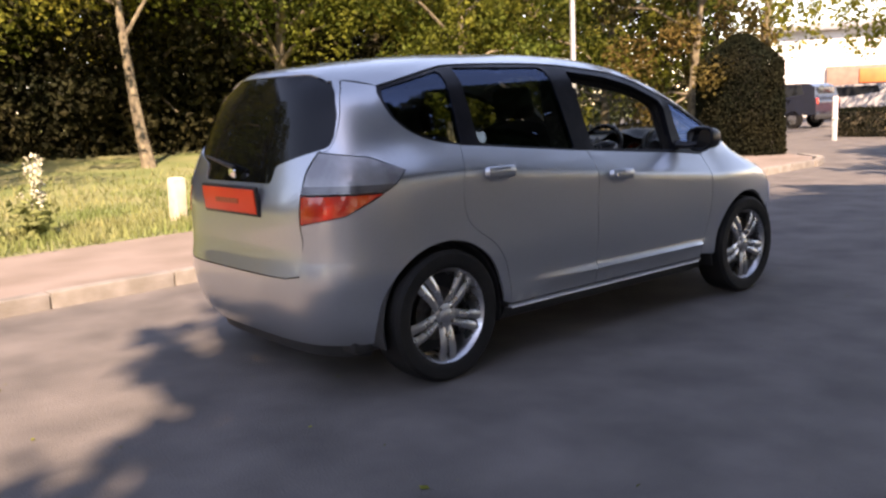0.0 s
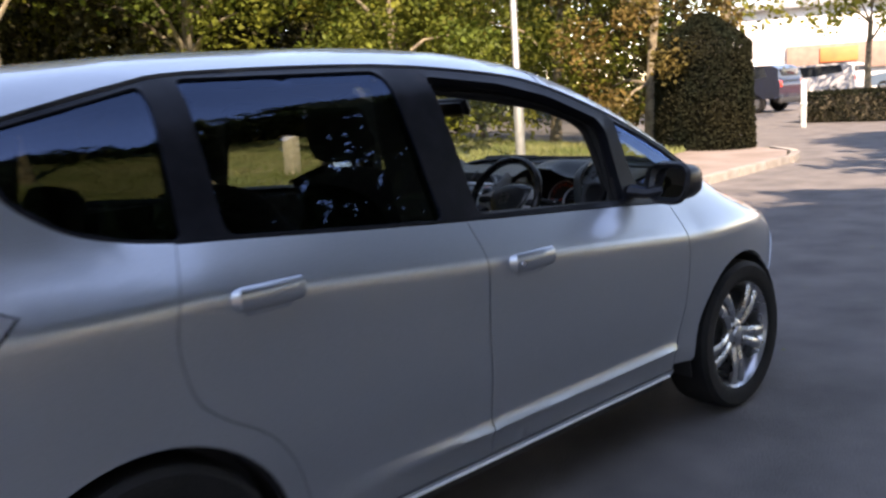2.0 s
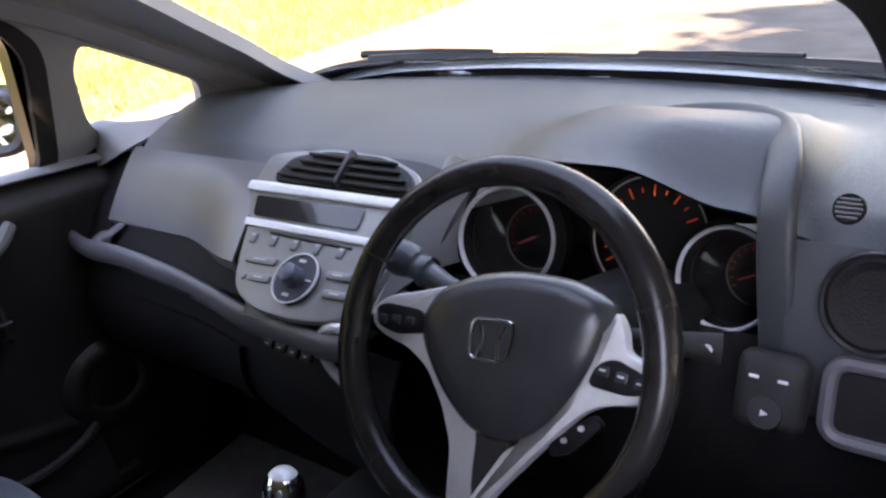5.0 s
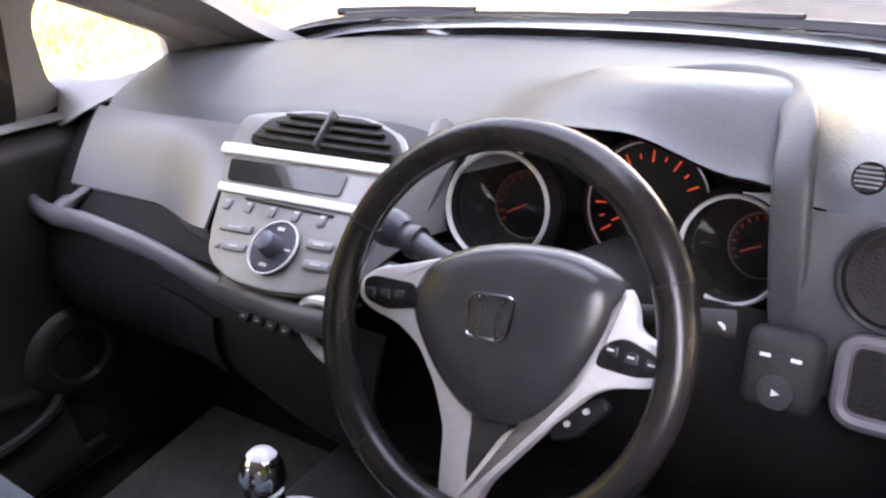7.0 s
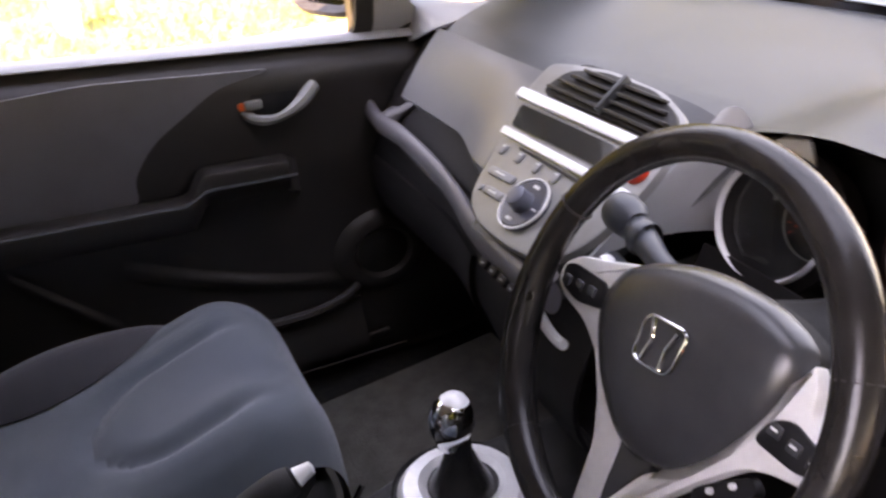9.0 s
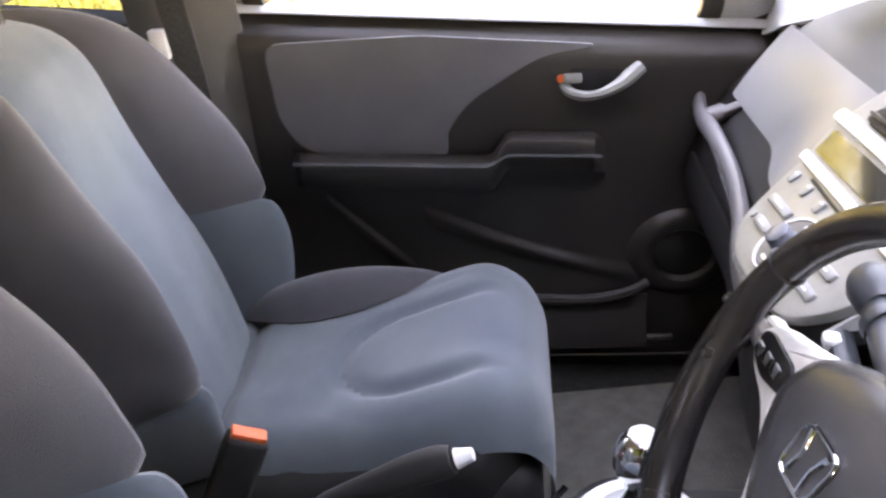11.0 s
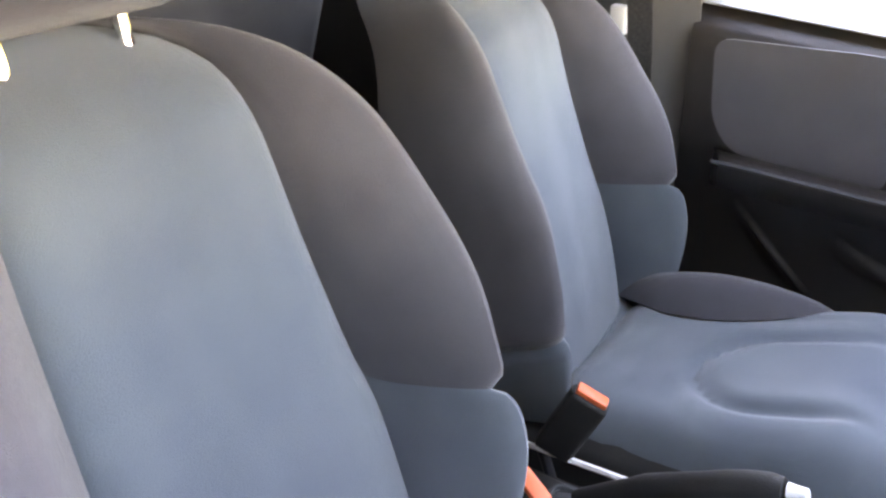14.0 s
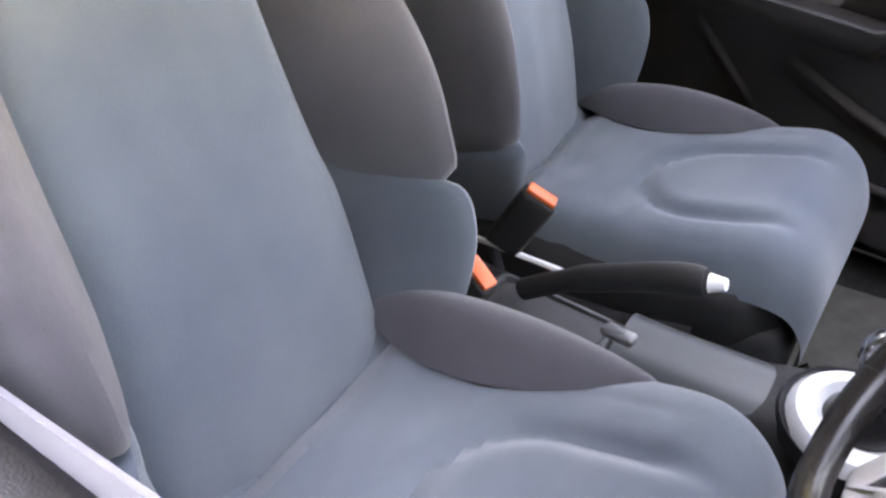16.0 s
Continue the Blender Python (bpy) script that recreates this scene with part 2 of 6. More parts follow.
# ---- the street ----
M_ASPHALT = mat("asphalt", (.082, .074, .068), .85, 0, (.155, .138, .126), 2.2, .8, 110, detail=14, mix=(.30, .70))
M_PAVE = mat("worn_footway", (.23, .185, .16), .9, 0, (.17, .135, .11), 1.6, .5, 60, detail=10)
M_KERB = mat("kerb_concrete", (.27, .245, .22), .85, 0, (.19, .17, .145), 6, .4, 60, rnd=.12)
M_GRASS_SOIL = mat("turf", (.120, .152, .046), .95, 0, (.215, .21, .095), .8, .8, 50, detail=10)
M_BLADE = mat("grass_blade", (.148, .195, .055), .8, 0, (.27, .265, .11), 1.2, island=.35, translucent=.35)
M_BARK = mat("bark", (.23, .19, .12), .9, 0, (.10, .08, .055), 9, .8, 40)
M_LEAF = mat("leaf", (.075, .105, .018), .55, 0, (.16, .16, .025), .45, island=.5, translucent=.45, spec=.15)
M_LEAF_YELLOW = mat("yellowing_leaf", (.23, .21, .035), .55, 0, (.15, .17, .030), .6, island=.5, translucent=.52, spec=.15)
M_LEAF_BROWN = mat("copper_leaf", (.13, .085, .025), .6, 0, (.07, .07, .02), .6, island=.5, translucent=.35, spec=.15)
# near-black leaf: the wood's inner shade is put into its colour
M_LEAF_SHADED = mat("shade_dark_leaf", (.014, .017, .007), .7, 0, (.034, .030, .012), .9, island=.5, translucent=.12, spec=.1)
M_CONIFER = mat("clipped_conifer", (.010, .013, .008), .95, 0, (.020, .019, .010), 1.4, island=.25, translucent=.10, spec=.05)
M_WHITE = mat("white_paint", (.72, .71, .68), .55, 0, (.60, .58, .54), 5, .1, 60)
M_STONE = mat("pale_marker_stone", (.60, .55, .42), .85, 0, (.48, .43, .32), 9, .4, 60)
M_GALV = mat("galvanised_steel", (.34, .34, .33), .5, .3, (.28, .28, .27), 12, .1, 80)
M_RENDER = mat("white_render", (.82, .80, .76), .8, 0, (.72, .70, .66), 2, .2, 40)
M_ROOF = mat("pale_roof_sheet", (.42, .42, .42), .5, 0, (.34, .34, .34), 1.5)
M_PANE = mat("window_pane", (.03, .035, .04), .06, 0, coat=.5)
M_FLOWER = mat("dry_flower_head", (.66, .62, .50), .9, 0, (.5, .5, .34), 40, island=.3)


def kerb_x(y):
    d = min(1.9, max(0, y - 10.6))
    return -2.42 - .085 * (y + 1.5) - 2.0 + math.sqrt(4.0 - d * d)


def land(x, y):
    """The height of the ground."""
    d = kerb_x(min(max(y, -40), 12.6)) - x
    if y > 13.0 or d < 0:
        return -.02
    z = .085
    if d > 2.0:
        z += .03 + .035 * (d - 2.0) * min(1, (d - 2.0) / 4)
    return min(z, 1.1) * min(1, (13.0 - y) / .3)


def ground_sheet():
    xs = sorted(set([-300, -120, -70] + [-45 + i * 1.2 for i in range(35)] + [kerb * 1.0 for kerb in (-2.0, 3, 8, 20, 70, 300)]))
    ys = sorted(set([-300, -120, -60] + [-36 + i * 1.2 for i in range(41)] + [12.7, 13.0, 16, 25, 45, 70, 120, 300]))
    bm = bmesh.new()
    g = [[bm.verts.new((x, y, land(x, y) if x < -5 else -.02)) for y in ys] for x in xs]
    for i in range(len(xs) - 1):
        for j in range(len(ys) - 1):
            bm.faces.new((g[i][j], g[i + 1][j], g[i + 1][j + 1], g[i][j + 1]))
    return bm


def strip(x_of, width, y0, y1, n, z0, z1, rows=8):
    """A long slab that follows the kerb."""
    return sheet(lambda u, v: (x_of(y0 + (y1 - y0) * u) - width * v, y0 + (y1 - y0) * u, z0 + (z1 - z0) * v), n, rows)


tagged(part("ground", ground_sheet(), M_GRASS_SOIL, None), "mown grass and rough ground", "ground", kind="structure")
road_bm = sheet(lambda u, v: ((kerb_x(-40 + 52.6 * u) - .02) * (1 - v) + 30 * v, -40 + 52.6 * u, 0), 60, 30)
tagged(part("road", join(road_bm, sheet(lambda u, v: (-40 + 70 * v, 12.6 + 110 * u, 0), 30, 30)), M_ASPHALT, None), "patched grey asphalt road in dappled shade", "road", kind="structure")
pave = tagged(part("pavement", strip(lambda y: kerb_x(y) - .12, 1.95, -40, 12.6, 60, .095, .105), M_PAVE, None), "dusty pinkish footway beside the kerb", "pavement", kind="structure")
turf = tagged(part("verge", strip(lambda y: kerb_x(y) - 2.06, 3.6, -40, 12.6, 60, .10, .20), M_GRASS_SOIL, None), "sunlit grass verge", "grass", kind="structure")
# out-of-view ground, made asphalt grey so the paint reflects it darker
tagged(part("verge", sheet(lambda u, v: (5.35 + 26 * v, -40 + 52 * u, .075 + .02 * math.sin(9 * u) * v), 40, 12, .10), M_ASPHALT, None), "unseen grey ground, added to dull the car's reflections", "ground", kind="structure")
bm = rbox(.125, .90, .22, .012)
kerb = tagged(new("kerb"), "row of worn concrete kerb stones", "kerb", kind="structure")
stone = part("kerb_stone", bm, M_KERB, kerb)
stone.matrix_local = pose(kerb_x(-8) - .06, -8, .0, 0, 0, 4.9)
for i in range(1, 23):
    y = -8 + .91 * i
    share("kerb_stone", stone.data, kerb, pose(kerb_x(y) - .06, y, random.uniform(-.004, .004), 0, 0, math.degrees(math.atan2(kerb_x(y - .2) - kerb_x(y + .2), .4))))


def blades(n, spot, h=.07):
    """Grass: n thin blades at the places that spot() gives."""
    v, f = [], []
    for _ in range(n):
        x, y = spot()
        z = land(x, y) + .0
        a = random.uniform(0, 6.28)
        hh = h * random.uniform(.5, 1.6)
        w = .012
        dx, dy = math.cos(a) * w, math.sin(a) * w
        lx, ly = random.uniform(-.5, .5) * hh, random.uniform(-.5, .5) * hh
        i = len(v)
        v += [(x - dx, y - dy, z), (x + dx, y + dy, z), (x + lx, y + ly, z + hh)]
        f.append((i, i + 1, i + 2))
    me = bpy.data.meshes.new("grass")
    me.from_pydata(v, [], f)
    me.materials.append(M_BLADE)
    return new("grass", me)


def verge_spot():
    y = random.uniform(-7, 12)
    return kerb_x(y) - 2.0 - abs(random.gauss(0, 2.6)), y


tagged(blades(26000, verge_spot, .085), "short sunlit grass blades", "grass", kind="stuff")


def leaf_cloud(n, spot, size, droop=.3):
    """Leaves: n folded blades at the places that spot() gives."""
    v, f = [], []
    for _ in range(n):
        c = Vector(spot())
        s = size * random.uniform(.6, 1.4)
        d = Vector((random.gauss(0, 1), random.gauss(0, 1), random.gauss(-droop, .7))).normalized()
        u = d.cross(Vector((random.gauss(0, 1), random.gauss(0, 1), random.gauss(0, 1)))).normalized()
        i = len(v)
        k = d.cross(u) * (.12 * s)
        v += [c - d * s * .5, c + u * s * .32 + k, c + d * s * .5, c - u * s * .32 + k]
        f += [(i, i + 1, i + 2), (i, i + 2, i + 3)]
    me = bpy.data.meshes.new("crown")
    me.from_pydata([tuple(p) for p in v], [], f)
    return me


def tree(name, label, height, crown_low, radius, leaves, size, leaf_mat, trunk=.14, clumps=26, seed=1, lean=.0):
    """A tree: tapered trunk, limbs, and a crown of leaf clumps with gaps."""
    random.seed(seed)
    base = tagged(new(name), label, "tree")
    pts = [(lean * z + .10 * math.sin(z * .9 + seed), .10 * math.cos(z * .7 + seed), z) for z in [height * .75 * i / 8 for i in range(9)]]
    o = Vector(pts[0])
    pts = [tuple(Vector(p) - Vector((o.x, o.y, 0))) for p in pts]
    bms = [sweep(pts, [trunk * (1.25 if i == 0 else 1 - .085 * i) for i in range(9)], 9)]
    centres = []
    for i in range(clumps):
        a = 2.4 * i + random.uniform(-.4, .4)
        z = crown_low + (height - crown_low) * ((i + .5) / clumps)
        k = math.sin(math.pi * min(1, .15 + .8 * (i + .5) / clumps)) ** .6
        r = radius * k * random.uniform(.35, 1.0)
        c = Vector((lean * z + r * math.cos(a), r * math.sin(a), z + random.uniform(-.3, .3)))
        centres.append((c, radius * random.uniform(.22, .40)))
        if i % 2 == 0:
            j = min(7, max(2, int(8 * (z * .8) / (height * .75))))
            s = Vector(pts[j])
            mid = (s + c) / 2 + Vector((0, 0, .15 * r))
            bms.append(sweep([s, mid, c], [trunk * .38, trunk * .24, trunk * .10], 6))
    part("trunk", join(*bms), M_BARK, base)

    def spot():
        c, r = random.choice(centres)
        d = Vector((random.gauss(0, 1), random.gauss(0, 1), random.gauss(0, .8)))
        return c + d.normalized() * r * random.uniform(.25, 1.0) ** .6
    me = leaf_cloud(leaves, spot, size)
    me.materials.append(leaf_mat)
    crown = new("crown", me)
    crown.parent = base
    return base


# woodland behind the grass
wood_a = tree("tree", "tall broadleaved tree at the wood's edge, shaded below", 7.0, 2.7, 3.0, 13000, .135, M_LEAF, .17, 34, 3)
wood_b = tree("tree", "broadleaved tree with yellowing leaves at the wood's edge", 6.4, 2.6, 2.6, 11000, .135, M_LEAF_YELLOW, .13, 30, 8)
wood_c = tree("tree", "leafy tree in the wood, leaves coloured dark as shade", 8, .6, 3.2, 16000, .18, M_LEAF_SHADED, .2, 36, 5)
wood = [wood_a, wood_b, wood_c]
for w in wood:
    w["group"] = "trees of the wood"
random.seed(21)
spots = []
for row, (dist, n) in enumerate(((13.5, 8), (17.5, 9), (22.5, 9))):
    for i in range(n):
        y = -11 + 27 * (i + random.uniform(.15, .85)) / n + row * 1.5
        x = -dist - random.uniform(-1.0, 1.0) - .08 * y
        spots.append((row, x, y))
placed = [False, False, False]
for row, x, y in spots:
    k = random.choice((0, 0, 1)) if row == 0 else random.choice((0, 2, 2))
    if row == 0 and -1.5 < y < 5:
        x -= 4.5
    m = pose(x, y, land(x, y) - .05, 0, 0, random.uniform(0, 360))
    s = random.uniform(.85, 1.15)
    if not placed[k]:
        wood[k].matrix_world = m @ Matrix.Scale(s, 4)
        placed[k] = True
    else:
        wood[k].scale = (s, s, s)
        copy_thing(wood[k], m)
random.seed(33)
# shrubs that fill the wood's foot
def low_spot():
    y = random.uniform(-16, 17)
    d = 15.5 + random.expovariate(.35)
    x = -d - .08 * y
    return x, y, land(x, y) + abs(random.gauss(0, 1.1))


# dark leaf colour paints the shade under the canopy
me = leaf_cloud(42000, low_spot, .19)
me.materials.append(M_LEAF_SHADED)
tagged(new("undergrowth", me), "undergrowth at the wood's foot, coloured dark for its shade", "shrubs", kind="stuff")

def far_spot():
    a = random.uniform(-.9, 1.09)
    r = random.uniform(29, 36)
    return -r * math.cos(a) - 3, 3 + r * math.sin(a), 8.0 * random.random() ** .85


# same shade-coloured leaf for the unlit depth of the wood
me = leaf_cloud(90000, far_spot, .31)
me.materials.append(M_LEAF_SHADED)
tagged(new("far_wood", me), "dense distant wood, shade put into its dark colour", "wood", kind="stuff")



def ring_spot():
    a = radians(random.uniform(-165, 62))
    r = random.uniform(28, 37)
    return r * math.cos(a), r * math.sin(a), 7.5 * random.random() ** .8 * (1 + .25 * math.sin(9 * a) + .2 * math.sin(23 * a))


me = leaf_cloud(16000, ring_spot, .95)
me.materials.append(M_LEAF_SHADED)
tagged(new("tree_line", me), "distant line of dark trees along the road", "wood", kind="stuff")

slim = tree("tree", "slim pale-barked tree on the lawn, yellow leaves above", 6.6, 3.4, 2.6, 5200, .13, M_LEAF_YELLOW, .12, 20, 12, .03)
slim.matrix_world = pose(-12.26, 2.52, land(-12.26, 2.52) - .06) @ Matrix.Rotation(radians(-8), 4, Vector((-.77, .64, 0))) @ pose(0, 0, 0, 0, 0, 150)
near = tree("tree", "young leafy tree with sunlit yellow-green leaves", 6.0, 1.7, 2.4, 7000, .12, M_LEAF_YELLOW, .10, 24, 17)
near.matrix_world = pose(-10.5, -1.9, land(-10.5, -1.9) - .04)
mid = tree("tree", "bushy green tree in full sun beyond the lamp post", 6.2, .5, 2.5, 14000, .125, M_LEAF, .12, 30, 23)
mid.matrix_world = pose(-9.6, 12.6, land(-9.6, 12.6) - .04)
mid2 = copy_thing(mid, pose(-10.3, 8.9, land(-10.3, 8.9) - .05, 0, 0, 120))
mid3 = tree("tree", "copper-brown leafy tree behind the hedge", 6.5, .3, 1.7, 10000, .11, M_LEAF_BROWN, .11, 28, 29)
mid3.matrix_world = pose(-7.0, 12.3, .1)

# clipped conifer hedge at the corner
def hedge_spot():
    a = random.uniform(0, 2 * math.pi)
    z = random.uniform(.02, 1)
    r = (1 - .10 * z - .75 * max(0, z - .78) / .22 * z) * random.uniform(.86, 1.0)
    return -5.75 + .95 * r * math.cos(a), 12.1 + .72 * r * math.sin(a), 2.45 * z


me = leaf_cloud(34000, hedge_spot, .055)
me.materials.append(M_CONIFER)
hedge = tagged(new("hedge"), "tall dark clipped conifer hedge at the corner", "hedge")
ob = new("foliage", me)
ob.parent = hedge
# near-black filler body, painted shade behind the gaps in the foliage
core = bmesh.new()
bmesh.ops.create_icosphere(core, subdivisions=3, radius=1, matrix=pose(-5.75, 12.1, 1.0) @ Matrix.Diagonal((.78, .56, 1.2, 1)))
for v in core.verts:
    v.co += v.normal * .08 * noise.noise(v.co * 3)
part("hedge_core", core, mat("hedge_inner_shade", (.012, .014, .008), .9, 0, (.025, .022, .012), 6, .5, 30), hedge)


def low_hedge(x0, x1, y, h, leaf):
    hd = tagged(new("hedge"), "low clipped hedge along the car park", "hedge")
    def spot():
        e = random.random()
        x = random.uniform(x0, x1)
        if e < .4:
            return x, y - .45 + random.uniform(-.06, .06), random.uniform(.02, h)
        return x, y + random.uniform(-.45, .45), h * random.uniform(.88, 1.04)
    me = leaf_cloud(int(6500 * (x1 - x0) / 3), spot, .06)
    me.materials.append(leaf)
    o = new("foliage", me)
    o.parent = hd
    part("hedge_core", rbox(x1 - x0 - .1, .74, h - .08, .05), M_BARK, hd, m=pose((x0 + x1) / 2, y, h / 2 - .03))


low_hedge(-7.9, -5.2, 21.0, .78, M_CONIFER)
low_hedge(-5.2, 1.5, 21.2, .80, M_LEAF)

# posts, stones, plants
post = tagged(part("bollard", join(rbox(.10, .10, 1.15, .01), rbox(.13, .13, .05, .012)), M_WHITE, None), "white painted wooden post by the entrance", "post")
post.matrix_world = pose(-7.05, 18.9, .57)
lamp_post = tagged(new("street_lamp"), "pale grey steel lamp post on the grass", "street lamp")
part("pole", sweep([(0, 0, 0), (0, 0, 1.1), (0, 0, 1.15), (0, 0, 5.8)], [.085, .085, .055, .042], 14), M_GALV, lamp_post)
part("lantern", rbox(.18, .52, .12, .04), M_GALV, lamp_post, m=pose(0, .2, 5.85))
lamp_post.matrix_world = pose(-7.3, 8.9, land(-7.3, 8.9))
for x, y, h, w in ((-5.55, .20, .50, .17), (-9.2, 5.6, .62, .22), (-9.8, 8.0, .7, .2)):
    st = rbox(w, w * .8, h, .02)
    for v in st.verts:
        v.co += Vector((noise.noise(v.co * 9), noise.noise(v.co * 9 + Vector((5, 0, 0))), 0)) * .01
    tagged(part("marker_stone", st, M_STONE, None, m=pose(x, y, land(x, y) + h / 2 - .02, 0, 2, 12)), "short pale stone marker standing in the grass", "stone", "verge markers")


def flower_plant(x, y, h, seed):
    random.seed(seed)
    p = tagged(new("flowering_plant"), "tall weed with dry whitish flower heads on the verge", "plant")
    stems, heads = [], []
    for i in range(6):
        a = random.uniform(0, 6.28)
        k = random.uniform(.10, .22)
        top = Vector((k * math.cos(a), k * math.sin(a), h * random.uniform(.7, 1.0)))
        stems.append(sweep([(0, 0, 0), tuple(top * .5 + Vector((0, 0, .05))), tuple(top)], [.008, .006, .003], 5))
        for j in range(7):
            t = .45 + .55 * j / 6
            heads.append(top * t + Vector((random.gauss(0, .03), random.gauss(0, .03), random.gauss(0, .02))))
    part("stem", join(*stems), M_BLADE, p)
    me = leaf_cloud(420, lambda: random.choice(heads) + Vector((random.gauss(0, .018), random.gauss(0, .018), random.gauss(0, .018))), .04)
    me.materials.append(M_FLOWER)
    o = tagged(new("flower_head", me), kind="stuff")
    o.parent = p
    me = leaf_cloud(220, lambda: Vector((random.gauss(0, .10), random.gauss(0, .10), abs(random.gauss(0, .22)))), .10)
    me.materials.append(M_BLADE)
    o = tagged(new("leaf", me), kind="stuff")
    o.parent = p
    p.matrix_world = pose(x, y, land(x, y))


flower_plant(-5.35, -1.38, .88, 4)
flower_plant(-5.25, -1.95, .62, 9)

# leaves and litter on the asphalt
random.seed(41)
def litter_spot():
    return random.uniform(-1.8, 6), random.uniform(-3.5, 10), .006


me = leaf_cloud(170, litter_spot, .035, 0)
for v in me.vertices:
    v.co.z = .004 + .25 * abs(v.co.z - .006)
me.materials.append(M_LEAF_YELLOW)
tagged(new("fallen_leaves", me), "scattered dry leaves on the asphalt", "leaves", kind="stuff")


# the trees on the sunny side, behind the camera, whose shade lies over the car
M_LEAF_STREET = mat("dark_plane_leaf", (.040, .056, .014), .6, 0, (.065, .070, .018), .45, island=.5, translucent=.22, spec=.12)
shade = tree("tree", "spreading street tree whose shade falls on the road", 8.0, 3.0, 2.8, 7500, .30, M_LEAF_STREET, .17, 34, 51)
shade["group"] = "street trees"
shade.matrix_world = pose(9.1, -5.5, -.02)
copy_thing(shade, pose(6.5, -2.6, -.02, 0, 0, 140))
copy_thing(shade, pose(7.8, .2, -.02, 0, 0, 250))
tall = tree("tree", "tall broadleaved street tree shading the road", 12.0, 4.4, 3.7, 11000, .36, M_LEAF_STREET, .24, 44, 57)
tall["group"] = "street trees"
tall.matrix_world = pose(11.0, -7.3, -.02)
for i, (x, y) in enumerate(((9.8, -2.8), (10.8, .8), (11.6, 4.6), (13.5, -1.0), (7.2, 8.0))):
    copy_thing(tall, pose(x, y, -.02, 0, 0, 77 * i + 20))


# parked cars beyond the low hedge
def far_car(label, paint, x, y, rz, length=4.3, h=1.6):
    c = tagged(new("parked_car"), label, "car", "parked cars")
    prof = [(-.5, .30), (-.5, .62), (-.485, .68), (-.47, .92), (-.40, 1.0), (-.18, 1.0), (.10, .985), (.24, .70), (.45, .60), (.5, .50), (.5, .28)]
    def body(u, v):
        i = min(len(prof) - 2, int(u * (len(prof) - 1)))
        t = u * (len(prof) - 1) - i
        a, b = prof[i], prof[i + 1]
        py, pz = a[0] + (b[0] - a[0]) * t, a[1] + (b[1] - a[1]) * t
        w = .90 * (1 - .22 * max(0, (pz - .64) / .36))
        return ((2 * v - 1) * w, py * length, pz * h)
    bm = sheet(body, 40, 6)
    side = [(p[0] * length, p[1] * h) for p in prof]
    for s in (-1, 1):
        vs = [bm.verts.new((s * .90 * (1 - .22 * max(0, (z / h - .64) / .36)), y2, z)) for y2, z in side]
        bm.faces.new(vs)
    bmesh.ops.remove_doubles(bm, verts=bm.verts[:], dist=.002)
    part("body", bm, paint, c)
    for s in (-1, 1):
        part("side_window", plate2d([(-.40 * length, .66 * h), (.18 * length, .66 * h), (.08 * length, .94 * h), (-.36 * length, .95 * h)], .02), M_PANE, c, m=Matrix(((0, 0, s, s * .80), (1, 0, 0, 0), (0, 1, 0, 0), (0, 0, 0, 1))) @ pose(0, 0, 0))
        part("tail_lamp", rbox(.16, .06, .24, .03), M_LAMP_RED, c, m=pose(s * .76, -.495 * length, .60 * h))
        for yy in (-.30, .31):
            part("tyre", lathe([(.18, -.1), (.31, -.1), (.33, -.07), (.33, .07), (.31, .1), (.18, .1)], 24), M_RUBBER, c, m=pose(s * .80, yy * length, .33))
            part("rim", lathe([(.001, s * .07), (.10, s * .08), (.20, s * .09), (.21, s * .05)], 20), M_ALLOY, c, m=pose(s * .80, yy * length, .33))
    part("rear_window", rbox(1.2, .03, .22 * h, .02), M_PANE, c, m=pose(0, -.478 * length, .80 * h, 6))
    part("bumper", rbox(1.72, .14, .20, .05), M_PLASTIC, c, m=pose(0, -.49 * length, .42))
    c.matrix_world = pose(x, y, 0, 0, 0, rz)
    return c


P_DARK = mat("dark_blue_paint", (.03, .035, .055), .25, .4, coat=.8)
P_WHITE = mat("white_car_paint", (.52, .50, .49), .25, 0, coat=.8)
P_BLUE = mat("blue_car_paint", (.16, .22, .28), .25, .3, coat=.8)
P_REDC = mat("red_car_paint", (.35, .04, .03), .25, .2, coat=.8)
P_BLACK = mat("black_car_paint", (.02, .02, .022), .2, .1, coat=.8)
far_car("dark blue four-wheel-drive parked tail-on", P_DARK, -13.6, 27.5, 89, 4.4, 1.62)
far_car("white estate parked beside the hedge", P_WHITE, -15.4, 37.9, 89, 4.5, 1.6)
far_car("blue hatchback parked in the row", P_BLUE, -12.6, 43.0, 89, 4.0, 1.55)
far_car("dark red hatchback parked in the row", P_REDC, -7.2, 36.5, 80, 4.0, 1.5)
far_car("black car parked in the row", P_BLACK, -2.2, 35.0, 70, 4.2, 1.5)
park_tree = tree("tree", "slender street tree in the car park", 8, 3.0, 2.8, 4200, .20, M_LEAF_YELLOW, .14, 24, 61)
park_tree.matrix_world = pose(-6.4, 30.5, 0)
copy_thing(park_tree, pose(-11.0, 33.0, 0, 0, 0, 70))
over = tree("tree", "overhanging broadleaved tree beyond the junction", 9, 3.4, 3.6, 6500, .18, M_LEAF_YELLOW, .18, 30, 66)
over.matrix_world = pose(-10.6, 21.5, 0)

